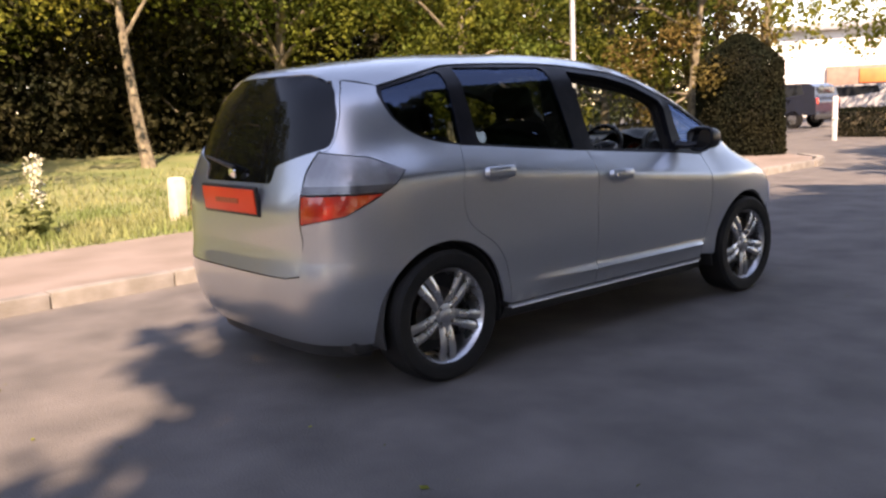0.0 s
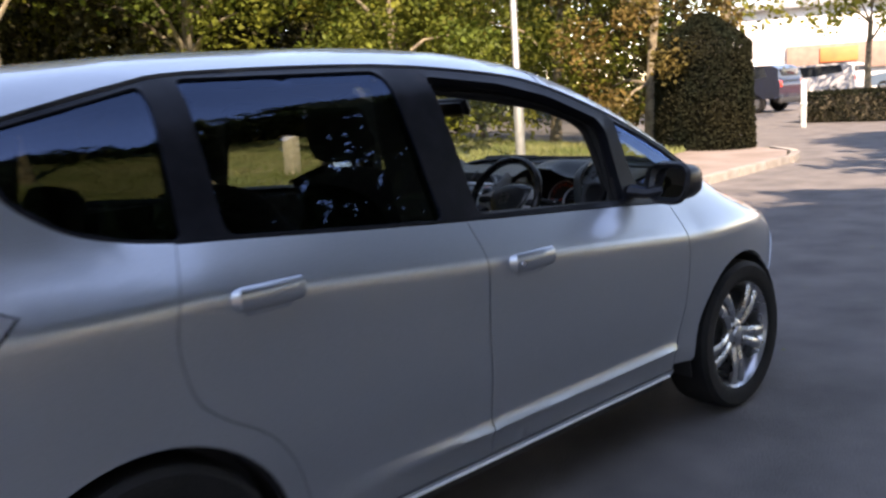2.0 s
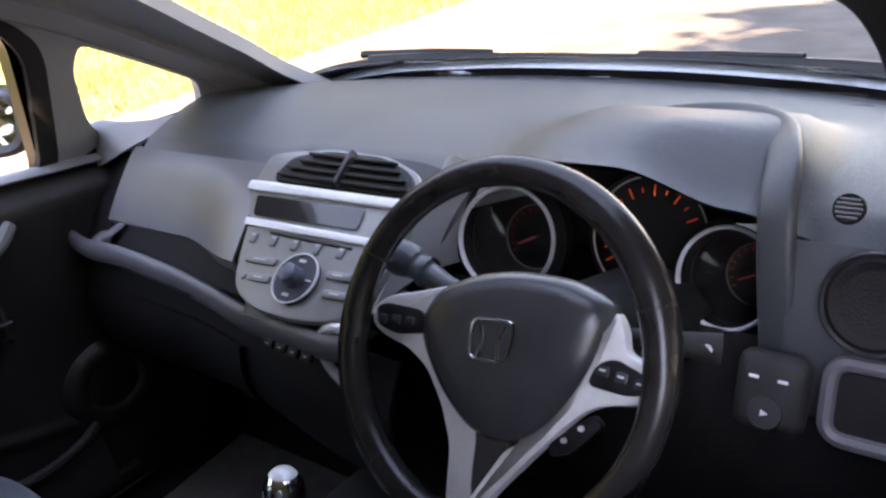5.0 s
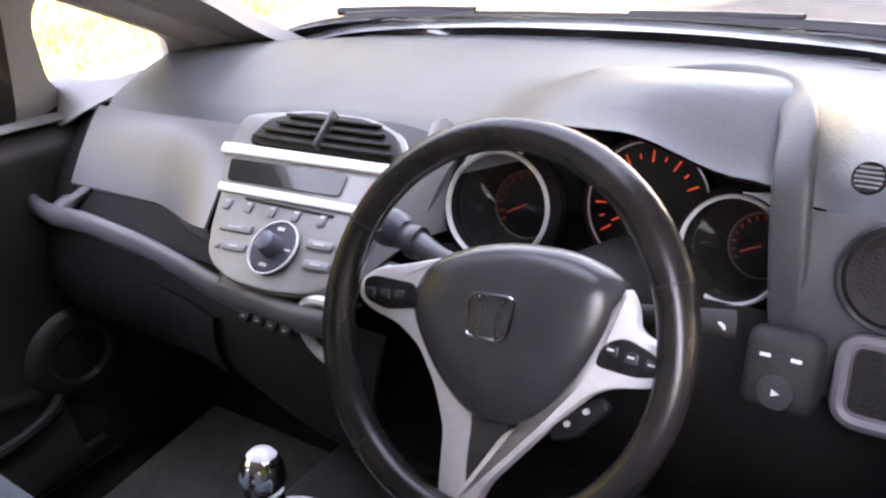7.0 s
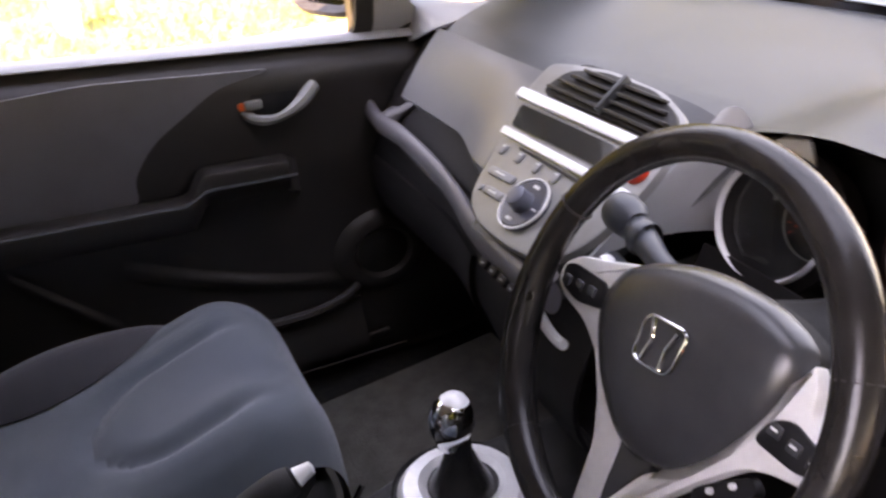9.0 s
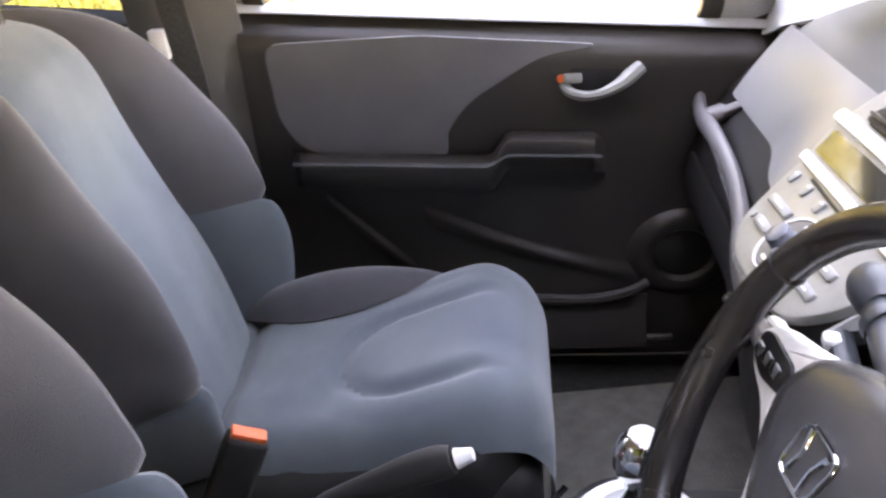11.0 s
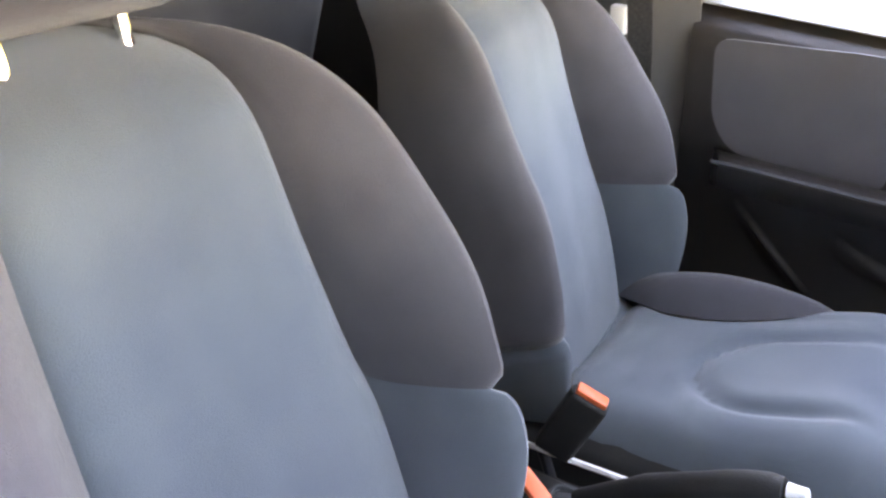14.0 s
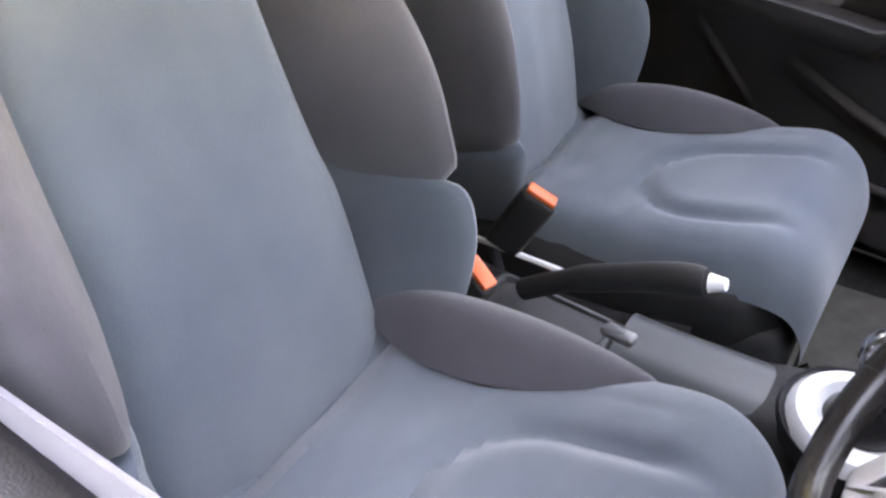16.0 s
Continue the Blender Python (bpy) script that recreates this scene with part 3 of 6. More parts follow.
# low pale building behind the cars
bld = tagged(new("building"), "long low white building with a red brick band", "building")
part("wall", rbox(44, 8, 4.6, .05), M_RENDER, bld, m=pose(-4, 56, 2.3))
part("brick_band", rbox(12, .3, 1.3, .02), mat("pale_brick", (.34, .22, .17), .85, 0, (.26, .17, .13), 3, .3, 30), bld, "pale brick wall panel", m=pose(-17.6, 51.9, 2.0))
part("sign_panel", rbox(1.8, .1, .75, .02), mat("orange_sign", (.75, .20, .06), .6, 0, (.65, .16, .05), 2), bld, "plain orange sign board", m=pose(-21.1, 51.7, 2.1))
part("roof", rbox(45, 9, .35, .08), M_ROOF, bld, "pale flat roof", m=pose(-4, 56, 4.75))
for i in range(5, 12):
    wnd = part("window", rbox(1.7, .12, 1.1, .02), M_PANE, bld, m=pose(-24 + 3.2 * i, 51.95 - (.2 if -14 < -24 + 3.2 * i < 1 else 0), 1.7))
    part("window_frame", join(rbox(1.9, .08, .10, .01), rbox(.08, .08, 1.2, .01)), M_WHITE, wnd, m=pose(-24 + 3.2 * i, 51.86 - (.2 if -14 < -24 + 3.2 * i < 1 else 0), 1.7))

bld.matrix_world = pose(-4, 56, 0, 0, 0, 30) @ pose(4, -56, 0)
def lerp_curve(pts):
    """A smooth curve through knots (monotone cubic)."""
    xs = [p[0] for p in pts]
    ys = [p[1] for p in pts]
    d = [(ys[i + 1] - ys[i]) / (xs[i + 1] - xs[i]) for i in range(len(xs) - 1)]
    m = [d[0]] + [0.0 if d[i] * d[i + 1] <= 0 else 2 * d[i] * d[i + 1] / (d[i] + d[i + 1]) for i in range(len(d) - 1)] + [d[-1]]

    def f(x):
        if x <= xs[0]:
            return ys[0]
        if x >= xs[-1]:
            return ys[-1]
        i = 0
        while xs[i + 1] < x:
            i += 1
        h = xs[i + 1] - xs[i]
        t = (x - xs[i]) / h
        return (ys[i] * (1 + 2 * t) * (1 - t) ** 2 + m[i] * h * t * (1 - t) ** 2 + ys[i + 1] * t * t * (3 - 2 * t) + m[i + 1] * h * t * t * (t - 1))
    return f


half_width = lerp_curve([(.16, .745), (.24, .80), (.34, .826), (.42, .828), (.55, .843), (.72, .848), (.835, .850), (.857, .848), (.880, .838), (.92, .814), (1.0, .768), (1.2, .705), (1.5, .60)])
top_line = lerp_curve([(-1.9, 1.37), (-1.66, 1.435), (-1.5, 1.46), (-1.2, 1.495), (-.8, 1.518), (-.3, 1.525), (0, 1.515), (.3, 1.478), (.5, 1.42), (.75, 1.305), (1.0, 1.165), (1.25, 1.005), (1.45, .925), (1.7, .845), (1.95, .755), (2.05, .68)])
rear_line = lerp_curve([(.2, -1.77), (.28, -1.83), (.42, -1.875), (.50, -1.885), (.56, -1.875), (.64, -1.862), (.80, -1.86), (1.0, -1.81), (1.2, -1.745), (1.4, -1.66), (1.5, -1.60)])
front_line = lerp_curve([(.18, 1.93), (.3, 2.02), (.5, 2.05), (.65, 2.035), (.78, 1.96), (.9, 1.85), (1.5, 1.5)])


def crease_z(y):
    """The height of the shoulder line, which falls gently towards the front."""
    return .860 - .090 * (max(-1.05, min(y, .9)) + .04)


def body_w(y, z):
    """Half the car's width at a place along it and a height; 0 outside."""
    zt = top_line(y)
    yr, yf = rear_line(z), front_line(z)
    if z >= zt or y <= yr or y >= yf:
        return 0.0
    zc = crease_z(y) - .86
    fade = max(0, min(1, (z - .90 - zc) / .45))
    w = half_width(z - zc * max(0, min(1, (z - .55) / .2)) * (1 - fade * fade * (3 - 2 * fade)))
    if y < -.85:
        w *= (1 - ((-.85 - y) / (-.85 - yr)) ** 4.2) ** (1 / 4.2)
    if y > .8:
        w *= (1 - ((y - .8) / (yf - .8)) ** 3.0) ** (1 / 3.0)
    if -.75 < y < .80 and .33 < z < .41:
        w += .014 * max(0, min((z - .352) / .018, (.398 - z) / .026, (y + .75) / .5, (.80 - y) / .06, 1))
    zs = zt - .20
    if z > zs:
        w *= (1 - ((z - zs) / .20) ** 2.6) ** (1 / 2.6)
    return w

def bisect(inside, lo, hi):
    """Where a test that holds at lo stops to hold on the way to hi."""
    for _ in range(26):
        mid = (lo + hi) / 2
        if inside(mid):
            lo = mid
        else:
            hi = mid
    return (lo + hi) / 2


def chart_side(y, z):
    return Vector((body_w(y, z), y, z))


def chart_rear(x, z):
    return Vector((x, bisect(lambda y: body_w(y, z) > abs(x), -.9, -2.0), z))


def chart_top(x, y):
    return Vector((x, y, bisect(lambda z: body_w(y, z) > abs(x), .5, 1.6)))


def chart_wrap_rear(s, z):
    sn, cs = math.sin(s / .8), math.cos(s / .8)
    r = bisect(lambda q: body_w(-1.2 - cs * q, z) > abs(sn * q), .01, 1.5)
    return Vector((sn * r, -1.2 - cs * r, z))


def chart_wrap_front(s, z):
    sn, cs = math.sin(s / .8), math.cos(s / .8)
    r = bisect(lambda q: body_w(1.2 + cs * q, z) > abs(sn * q), .01, 1.5)
    return Vector((sn * r, 1.2 + cs * r, z))


def chart_roof(s, y):
    sn, cs = math.sin(s / .6), math.cos(s / .6)
    r = bisect(lambda q: body_w(y, 1.15 + cs * q) > abs(sn * q), .005, 1.2)
    return Vector((sn * r, y, 1.15 + cs * r))


def wrap_rear_of(y, z):
    return (math.atan2(body_w(y, z), -(y + 1.2)) * .8, z)


def wrap_front_of(y, z):
    return (math.atan2(body_w(y, z), y - 1.2) * .8, z)


def roof_of(y, z):
    return (math.atan2(body_w(y, z), z - 1.15) * .6, y)


def in_poly(p, poly):
    x, y = p
    c = False
    k = len(poly)
    for i in range(k):
        (x1, y1), (x2, y2) = poly[i], poly[i - 1]
        if (y1 > y) != (y2 > y) and x < (x2 - x1) * (y - y1) / (y2 - y1) + x1:
            c = not c
    return c


def densify(poly, step):
    out = []
    for i in range(len(poly)):
        a, b = Vector(poly[i]), Vector(poly[(i + 1) % len(poly)])
        n = max(1, math.ceil((b - a).length / step))
        out += [tuple(a + (b - a) * (j / n)) for j in range(n)]
    return out


def inset(poly, d):
    """An outline moved inwards by d."""
    area = sum(poly[i - 1][0] * poly[i][1] - poly[i][0] * poly[i - 1][1] for i in range(len(poly)))
    sg = 1 if area > 0 else -1
    out = []
    for i in range(len(poly)):
        p, a, b = Vector(poly[i]), Vector(poly[i - 1]), Vector(poly[(i + 1) % len(poly)])
        n1, n2 = Vector((-(p - a).y, (p - a).x)), Vector((-(b - p).y, (b - p).x))
        if n1.length < 1e-9 or n2.length < 1e-9:
            out.append(tuple(p))
            continue
        n = n1.normalized() + n2.normalized()
        n = n.normalized() if n.length > .1 else n1.normalized()
        out.append(tuple(p + n * d * sg))
    return out


from mathutils import geometry


def panel(outline, chart, holes=(), step=.05, off=0.0, depth=.016, gap=.0025, edge=.03, mirror=False, rows=(), lines=()):
    """A body panel: an outline filled on the body's surface, its edges folded inwards by depth."""
    loops = [densify(inset(outline, gap) if gap else outline, edge)] + [densify(h, edge) for h in holes]
    co, ed = [], []
    for lp in loops:
        s = len(co)
        co += [Vector(p) for p in lp]
        ed += [(s + i, s + (i + 1) % len(lp)) for i in range(len(lp))]
    border = [p.copy() for p in co]
    x0, x1 = min(p.x for p in co), max(p.x for p in co)
    y0, y1 = min(p.y for p in co), max(p.y for p in co)
    ny = max(1, round((y1 - y0) / step))
    levels = [y0 + (y1 - y0) * j / ny for j in range(1, ny)]
    levels = [v for v in levels if all(abs(v - q) > step * .35 for q in rows)] + [q for q in rows if y0 < q < y1]
    nx = max(1, round((x1 - x0) / step))
    for ln in lines:
        for p in ln:
            p = Vector(p)
            if in_poly(p, loops[0]) and not any(in_poly(p, h) for h in loops[1:]) and all((p - q).length > .008 for q in border):
                co.append(p)
    border += co[len(border):]
    for v in levels:
        for i in range(1, nx):
            p = Vector((x0 + (x1 - x0) * i / nx, v))
            if in_poly(p, loops[0]) and not any(in_poly(p, h) for h in loops[1:]) and all((p - q).length > step * .42 for q in border):
                co.append(p)
    verts, _, faces, *_ = geometry.delaunay_2d_cdt(co, ed, [], 0, 1e-6)
    bm = bmesh.new()
    e = 2e-3
    bv, nv = [], []
    for p in verts:
        q = chart(p.x, p.y)
        du = chart(p.x + e, p.y) - chart(p.x - e, p.y)
        dv = chart(p.x, p.y + e) - chart(p.x, p.y - e)
        n = du.cross(dv)
        n = n.normalized() if n.length > 1e-12 else Vector((0, 0, 1))
        if n.dot(Vector((q.x, q.y * .35, q.z - .75))) < 0:
            n = -n
        nv.append(n)
        bv.append(bm.verts.new(q + n * off))
    for f in faces:
        c = sum((verts[i] for i in f), Vector((0, 0))) / len(f)
        if in_poly(c, loops[0]) and not any(in_poly(c, h) for h in loops[1:]):
            bm.faces.new([bv[i] for i in f])
    index = {v: i for i, v in enumerate(bv)}
    rim = [ed_ for ed_ in bm.edges if len(ed_.link_faces) == 1]
    inner = {}
    for ed_ in rim:
        for v in ed_.verts:
            if v not in inner:
                inner[v] = bm.verts.new(v.co - nv[index[v]] * depth)
    for ed_ in rim:
        a, b = ed_.verts
        bm.faces.new((a, b, inner[b], inner[a]))
    for v in list(bm.verts):
        if not v.link_faces:
            bm.verts.remove(v)
    if mirror:
        for v in bm.verts:
            v.co.x = -v.co.x
    return bm


def arch(cy, r=.352, cz=.30, a0=0, a1=180, n=18):
    return [(cy + r * math.cos(radians(a0 + (a1 - a0) * i / n)), cz + r * math.sin(radians(a0 + (a1 - a0) * i / n))) for i in range(n + 1)]


car = tagged(new("car"), "silver five-door hatchback parked on the road, driver's window open", "car")

# outlines along the side: y, z
BELT_REAR = spline([(-1.095, 1.068), (-.95, 1.056), (-.59, 1.022), (-.225, .990)], 4)
BELT_FRONT = spline([(-.225, .990), (.2, .958), (.6, .925), (.80, .905)], 4)
GAP_B = spline([(-.225, .990), (-.212, .87), (-.218, .70), (-.215, .50), (-.215, .292)], 4)
GAP_C = spline([(-1.095, 1.068), (-1.14, .93), (-1.148, .85), (-1.125, .74), (-1.065, .675), (-.955, .60), (-.885, .50), (-.85, .38), (-.845, .292)], 4)
GAP_A = spline([(.80, .905), (.825, .80), (.83, .65), (.80, .48), (.76, .37), (.75, .292)], 4)
DLO_TOP = spline([(-1.425, 1.345), (-1.10, 1.418), (-.90, 1.444), (-.34, 1.446), (.10, 1.405), (.30, 1.362), (.60, 1.243), (.72, 1.185), (1.10, .985)], 4)
DLO_REAR = spline([(-1.425, 1.345), (-1.44, 1.30), (-1.405, 1.195), (-1.31, 1.12), (-1.20, 1.085), (-1.095, 1.068)], 4)
DLO_LOW = BELT_REAR[:-1] + BELT_FRONT[:-1] + spline([(.80, .905), (.88, .922), (1.10, .975)], 3)
WIN_QUARTER = rounded([(-1.075, 1.074), (-1.045, 1.418), (-1.41, 1.335), (-1.425, 1.29), (-1.395, 1.20), (-1.31, 1.13), (-1.20, 1.095)], .02)
WIN_REAR = rounded([(-.965, 1.068), (-.30, 1.006), (-.345, 1.432), (-.955, 1.432), (-.965, 1.30)], .03)
WIN_FRONT = rounded([(-.155, 1.000), (.20, .976), (.565, .948), (.545, 1.195), (.515, 1.235), (.30, 1.325), (.10, 1.374), (-.195, 1.41)], .03)
WIN_VENT = rounded([(.665, .948), (.80, .934), (1.06, .985), (.90, 1.082), (.74, 1.165), (.605, 1.226), (.622, 1.10)], .022)
SCREEN_EDGE = spline([(.33, 1.425), (.60, 1.322), (.90, 1.155), (1.05, 1.060), (1.15, .998)], 4)


def both(name, outline, chart, material, label="", parent=None, **kw):
    """The same panel on both sides of the car."""
    return [part(name, panel(outline, chart, mirror=mi, **kw), material, parent or car, label) for mi in (False, True)]


CREASE = [.345, .36, .372, .384, .398, .41]
SHOULDER = [[(-1.75 + .03 * i, crease_z(-1.75 + .03 * i) + d) for i in range(112)] for d in (-.035, -.012, .003, .016, .045)]
SHOULDER_REAR = [[wrap_rear_of(y, z) for y, z in ln if y < -1.0] for ln in SHOULDER]
both("rear_door", BELT_REAR + GAP_B[1:] + [(-.845, .292)] + GAP_C[::-1][1:-1], chart_side, M_PAINT, "silver rear door", rows=CREASE, lines=SHOULDER)
front_doors = both("front_door", BELT_FRONT + GAP_A[1:] + [(-.215, .292)] + GAP_B[::-1][1:-1], chart_side, M_PAINT, "silver front door", rows=CREASE, lines=SHOULDER)
rear_doors = [o for o in car.children if o.name.startswith("rear_door")]
both("sill", [(-.86, .288), (.765, .288), (.765, .268), (-.86, .268)], chart_side, M_PAINT, "silver sill", depth=.05)
both("sill_skirt", [(-.86, .264), (.765, .264), (.765, .19), (-.86, .19)], chart_side, M_PLASTIC, "black sill skirt", off=-.022, depth=.05)
both("window_frame", DLO_TOP + DLO_LOW[::-1][1:] + DLO_REAR[::-1][1:-1], chart_side, M_FRAME, "black window surround", holes=(WIN_QUARTER, WIN_REAR, WIN_FRONT, WIN_VENT), off=-.006, depth=.035, gap=.004)
both("quarter_window", WIN_QUARTER, chart_side, M_GLASS_DARK, "dark tinted rear quarter glass", off=-.012, depth=.003, gap=-.008)
for door, mi in zip(rear_doors, (False, True)):
    part("window", panel(WIN_REAR, chart_side, off=-.012, depth=.003, gap=-.008, mirror=mi), M_GLASS_DARK, door, "dark tinted door glass")
both("quarter_light", WIN_VENT, chart_side, M_GLASS_VENT, "small clear front quarter glass", off=-.012, depth=.003, gap=-.008)

# rear quarters, wrapped round the corner to the tailgate
def lamp_pt(x, z):
    y = chart_rear(x, z).y
    return (math.atan2(x, -(y + 1.2)) * .8, z)


LAMP_IN = [lamp_pt(.548, .762), lamp_pt(.545, .88), lamp_pt(.545, .99), lamp_pt(.570, 1.072)]
LAMP_OUT = [wrap_rear_of(-1.565, 1.045), wrap_rear_of(-1.435, .983), wrap_rear_of(-1.49, .925), wrap_rear_of(-1.575, .872), wrap_rear_of(-1.70, .80)]
HATCH_CURVE = spline([(.480, 1.389), (.542, 1.329), (.590, 1.233), (.611, 1.13), (.608, 1.085)], 5)
HATCH_EDGE = [lamp_pt(x, z) for x, z in HATCH_CURVE] + [lamp_pt(.598, 1.072), lamp_pt(.570, 1.072)]
HATCH_LOW = [lamp_pt(.548, .762), lamp_pt(.56, .70), lamp_pt(.545, .60)]
BUMP_TOP = [lamp_pt(.545, .60), lamp_pt(.66, .605), wrap_rear_of(-1.60, .60), wrap_rear_of(-1.575, .50)]
quarter = ([wrap_rear_of(y, z) for y, z in GAP_C] + [wrap_rear_of(y, z) for y, z in arch(-1.245, a0=2, a1=158, n=24)] + [wrap_rear_of(-1.575, .50)] +
           BUMP_TOP[::-1][1:] + HATCH_LOW[::-1][1:] + LAMP_OUT[::-1] + [lamp_pt(.570, 1.072)] + HATCH_EDGE[::-1][1:] +
           [wrap_rear_of(-1.54, 1.375)] + [wrap_rear_of(y, z) for y, z in DLO_REAR[:-1]])
both("quarter_panel", quarter, chart_wrap_rear, M_PAINT, "silver rear wing", step=.045, gap=0, lines=SHOULDER_REAR)
LAMP_ALL = LAMP_IN + LAMP_OUT
def split(poly, z0, above):
    """The piece of an outline above or below a height."""
    out = []
    for i in range(len(poly)):
        a, b = poly[i], poly[(i + 1) % len(poly)]
        if (a[1] > z0) == above:
            out.append(a)
        if (a[1] > z0) != (b[1] > z0):
            t = (z0 - a[1]) / (b[1] - a[1])
            out.append((a[0] + (b[0] - a[0]) * t, z0))
    return out


for mi in (False, True):
    lamp = part("tail_lamp", panel(LAMP_ALL, chart_wrap_rear, off=-.03, depth=.004, mirror=mi), M_BLACK, car, "wedge-shaped tail lamp, smoked above and red below")
    part("clear_lens", panel(split(LAMP_ALL, .890, True), chart_wrap_rear, off=.004, depth=.03, mirror=mi, step=.03, gap=.007), M_LAMP_CLEAR, lamp, "smoked clear lens")
    part("red_lens", panel(split(LAMP_ALL, .890, False), chart_wrap_rear, off=.004, depth=.03, mirror=mi, step=.03, gap=.006), M_LAMP_RED, lamp, "orange-red lens")
    band = [p for p in split(split(LAMP_ALL, .930, False), .895, True)]
    part("lens_rib", panel(inset(band, .004), chart_wrap_rear, off=.009, depth=.006, mirror=mi, step=.03, gap=0), mat("lamp_rib", (.10, .10, .11), .2, .4, coat=.8), lamp)

# tailgate with its window, the dark panel below it and the plate
GLASS_BACK = [(.33, 1.411), (.462, 1.381), (.534, 1.320), (.584, 1.228), (.606, 1.13), (.603, 1.090), (.572, 1.078), (.34, 1.012), (.328, .935)]
GLASS_BACK = [(-x, z) for x, z in GLASS_BACK[::-1]][::1] + GLASS_BACK
GLASS_BACK = GLASS_BACK[9:] + GLASS_BACK[:9]
hatch = [(.25, 1.432)] + HATCH_CURVE + [(.596, 1.072), (.568, 1.072), (.543, .99), (.546, .762), (.557, .70), (.543, .545), (.46, .530)]
hatch = hatch + [(-x, z) for x, z in hatch[::-1]]
tailgate = part("tailgate", panel(hatch, chart_rear, holes=(rounded(GLASS_BACK, .025),), step=.045), M_PAINT, car, "silver tailgate")
part("rear_window", panel(rounded(GLASS_BACK, .025), chart_rear, off=-.006, depth=.004, gap=.001, step=.06), mat("heated_back_glass", (.004, .004, .005), .04, 0, spec=.28), tailgate, "dark tinted back window")
plate = part("number_plate", rbox(.52, .012, .112, .004), M_PLATE, tailgate, "plain orange-red rear plate", m=pose(0, -1.872, .855, 5))
bars = [rbox(.035, .004, .022, .001) for _ in range(6)]
for i, b in enumerate(bars):
    b.transform(pose(-.10 + .038 * i, -1.8805, .853, 5))
part("plate_bars", join(*bars), M_PLATE_BAR, plate, smooth=False)
part("plate_surround", rbox(.55, .02, .14, .008), M_BLACK, tailgate, m=pose(0, -1.862, .855, 5))
part("badge", plate2d([(.032 * math.cos(a * math.pi / 8), .026 * math.sin(a * math.pi / 8)) for a in range(16)], .008, .002), M_CHROME, tailgate, "small chrome badge", m=pose(0, -1.838, .975, 100))
part("wiper", sweep([(.02, -1.842, 1.0), (-.10, -1.838, 1.02), (-.30, -1.825, 1.05)], [.011, .008, .005], 6), M_BLACK, tailgate, "rear wiper arm")

bump = [lamp_pt(x, z) for x, z in ((.46, .527), (.542, .540), (.545, .60))] + [lamp_pt(.66, .605), wrap_rear_of(-1.60, .60), wrap_rear_of(-1.575, .50)] + [wrap_rear_of(y, z) for y, z in arch(-1.245, a0=158, a1=188, n=6)]
bump = bump + [(.9, .23), (.6, .215), (.3, .21)]
bump = bump + [(-s, z) for s, z in bump[::-1]]
part("rear_bumper", panel(bump, chart_wrap_rear, step=.045, gap=0, rows=[.40, .43]), M_PAINT, car, "silver rear bumper")
part("bumper_valance", panel([(-.95, .225), (.95, .225), (.85, .15), (-.85, .15)], chart_wrap_rear, off=-.03, step=.06), M_PLASTIC, car, "black lower bumper skirt")

# roof, pillars, screen, bonnet, front
roof_side = [roof_of(y, z) for y, z in [(-1.58, 1.372), (-1.54, 1.378)] + DLO_TOP[:21]]
roof_out = roof_side + [(.30, .352), (.0, .372), (-.30, .352)] + [(-s, y) for s, y in roof_side[::-1]] + [(-.25, -1.632), (0, -1.642), (.25, -1.632)]
part("roof", panel(roof_out, chart_roof, step=.06), M_PAINT, car, "silver roof")
both("front_pillar", DLO_TOP[20:] + [(1.17, .985)] + SCREEN_EDGE[::-1], chart_side, M_PAINT, "silver windscreen pillar", step=.04)
SCREEN_X = [(chart_side(y, z).x - .004, y) for y, z in SCREEN_EDGE]
screen_out = SCREEN_X + [(.3, 1.215), (-.3, 1.215)] + [(-x, y) for x, y in SCREEN_X[::-1]] + [(0, .38)]
part("windscreen", panel(screen_out, chart_top, off=-.004, depth=.004, step=.07), M_SCREEN_GLASS, car, "clear windscreen")
BON = [(1.18, .965), (1.45, .870), (1.70, .795), (1.87, .735)]
BON_X = [(chart_side(y, z).x, y) for y, z in BON]
part("bonnet", panel([(0, 1.225)] + [(.3, 1.222)] + BON_X + [(.3, 1.945), (0, 1.96), (-.3, 1.945)] + [(-x, y) for x, y in BON_X[::-1]] + [(-.3, 1.222)], chart_top, step=.06), M_PAINT, car, "silver bonnet")
fender = GAP_A[::-1][1:] + [(.86, .922), (1.10, .982), (1.17, .978)] + BON + [(1.83, .68), (1.66, .62), (1.62, .52)] + arch(1.25, a0=38, a1=176, n=16) + [(.90, .30), (.88, .292)]
both("front_wing", fender, chart_side, M_PAINT, "silver front wing", step=.045, lines=SHOULDER)
for mi in (False, True):
    lamp = part("headlamp", panel([wrap_front_of(1.66, .64), wrap_front_of(1.83, .705), wrap_front_of(1.88, .765), (.42, .775), (.38, .70), (.50, .63)], chart_wrap_front, off=-.002, mirror=mi, step=.03), mat("headlamp_lens", (.6, .62, .65), .08, .6, coat=1), car, "clear headlamp")
front = [wrap_front_of(1.63, .52), wrap_front_of(1.67, .61), wrap_front_of(1.82, .68), (.38, .66), (.30, .73)]
front = [wrap_front_of(y, z) for y, z in arch(1.25, a0=-10, a1=36, n=6)] + front
front = front + [(-s, z) for s, z in front[::-1]] + [(-.8, .20), (-.4, .18), (.4, .18), (.8, .20)]
part("front_bumper", panel(front, chart_wrap_front, step=.05, off=.004), M_PAINT, car, "silver front bumper")
part("grille", panel([(-.30, .70), (.30, .70), (.26, .60), (-.26, .60)], chart_wrap_front, off=.01, step=.05), M_BLACK, car, "black grille")
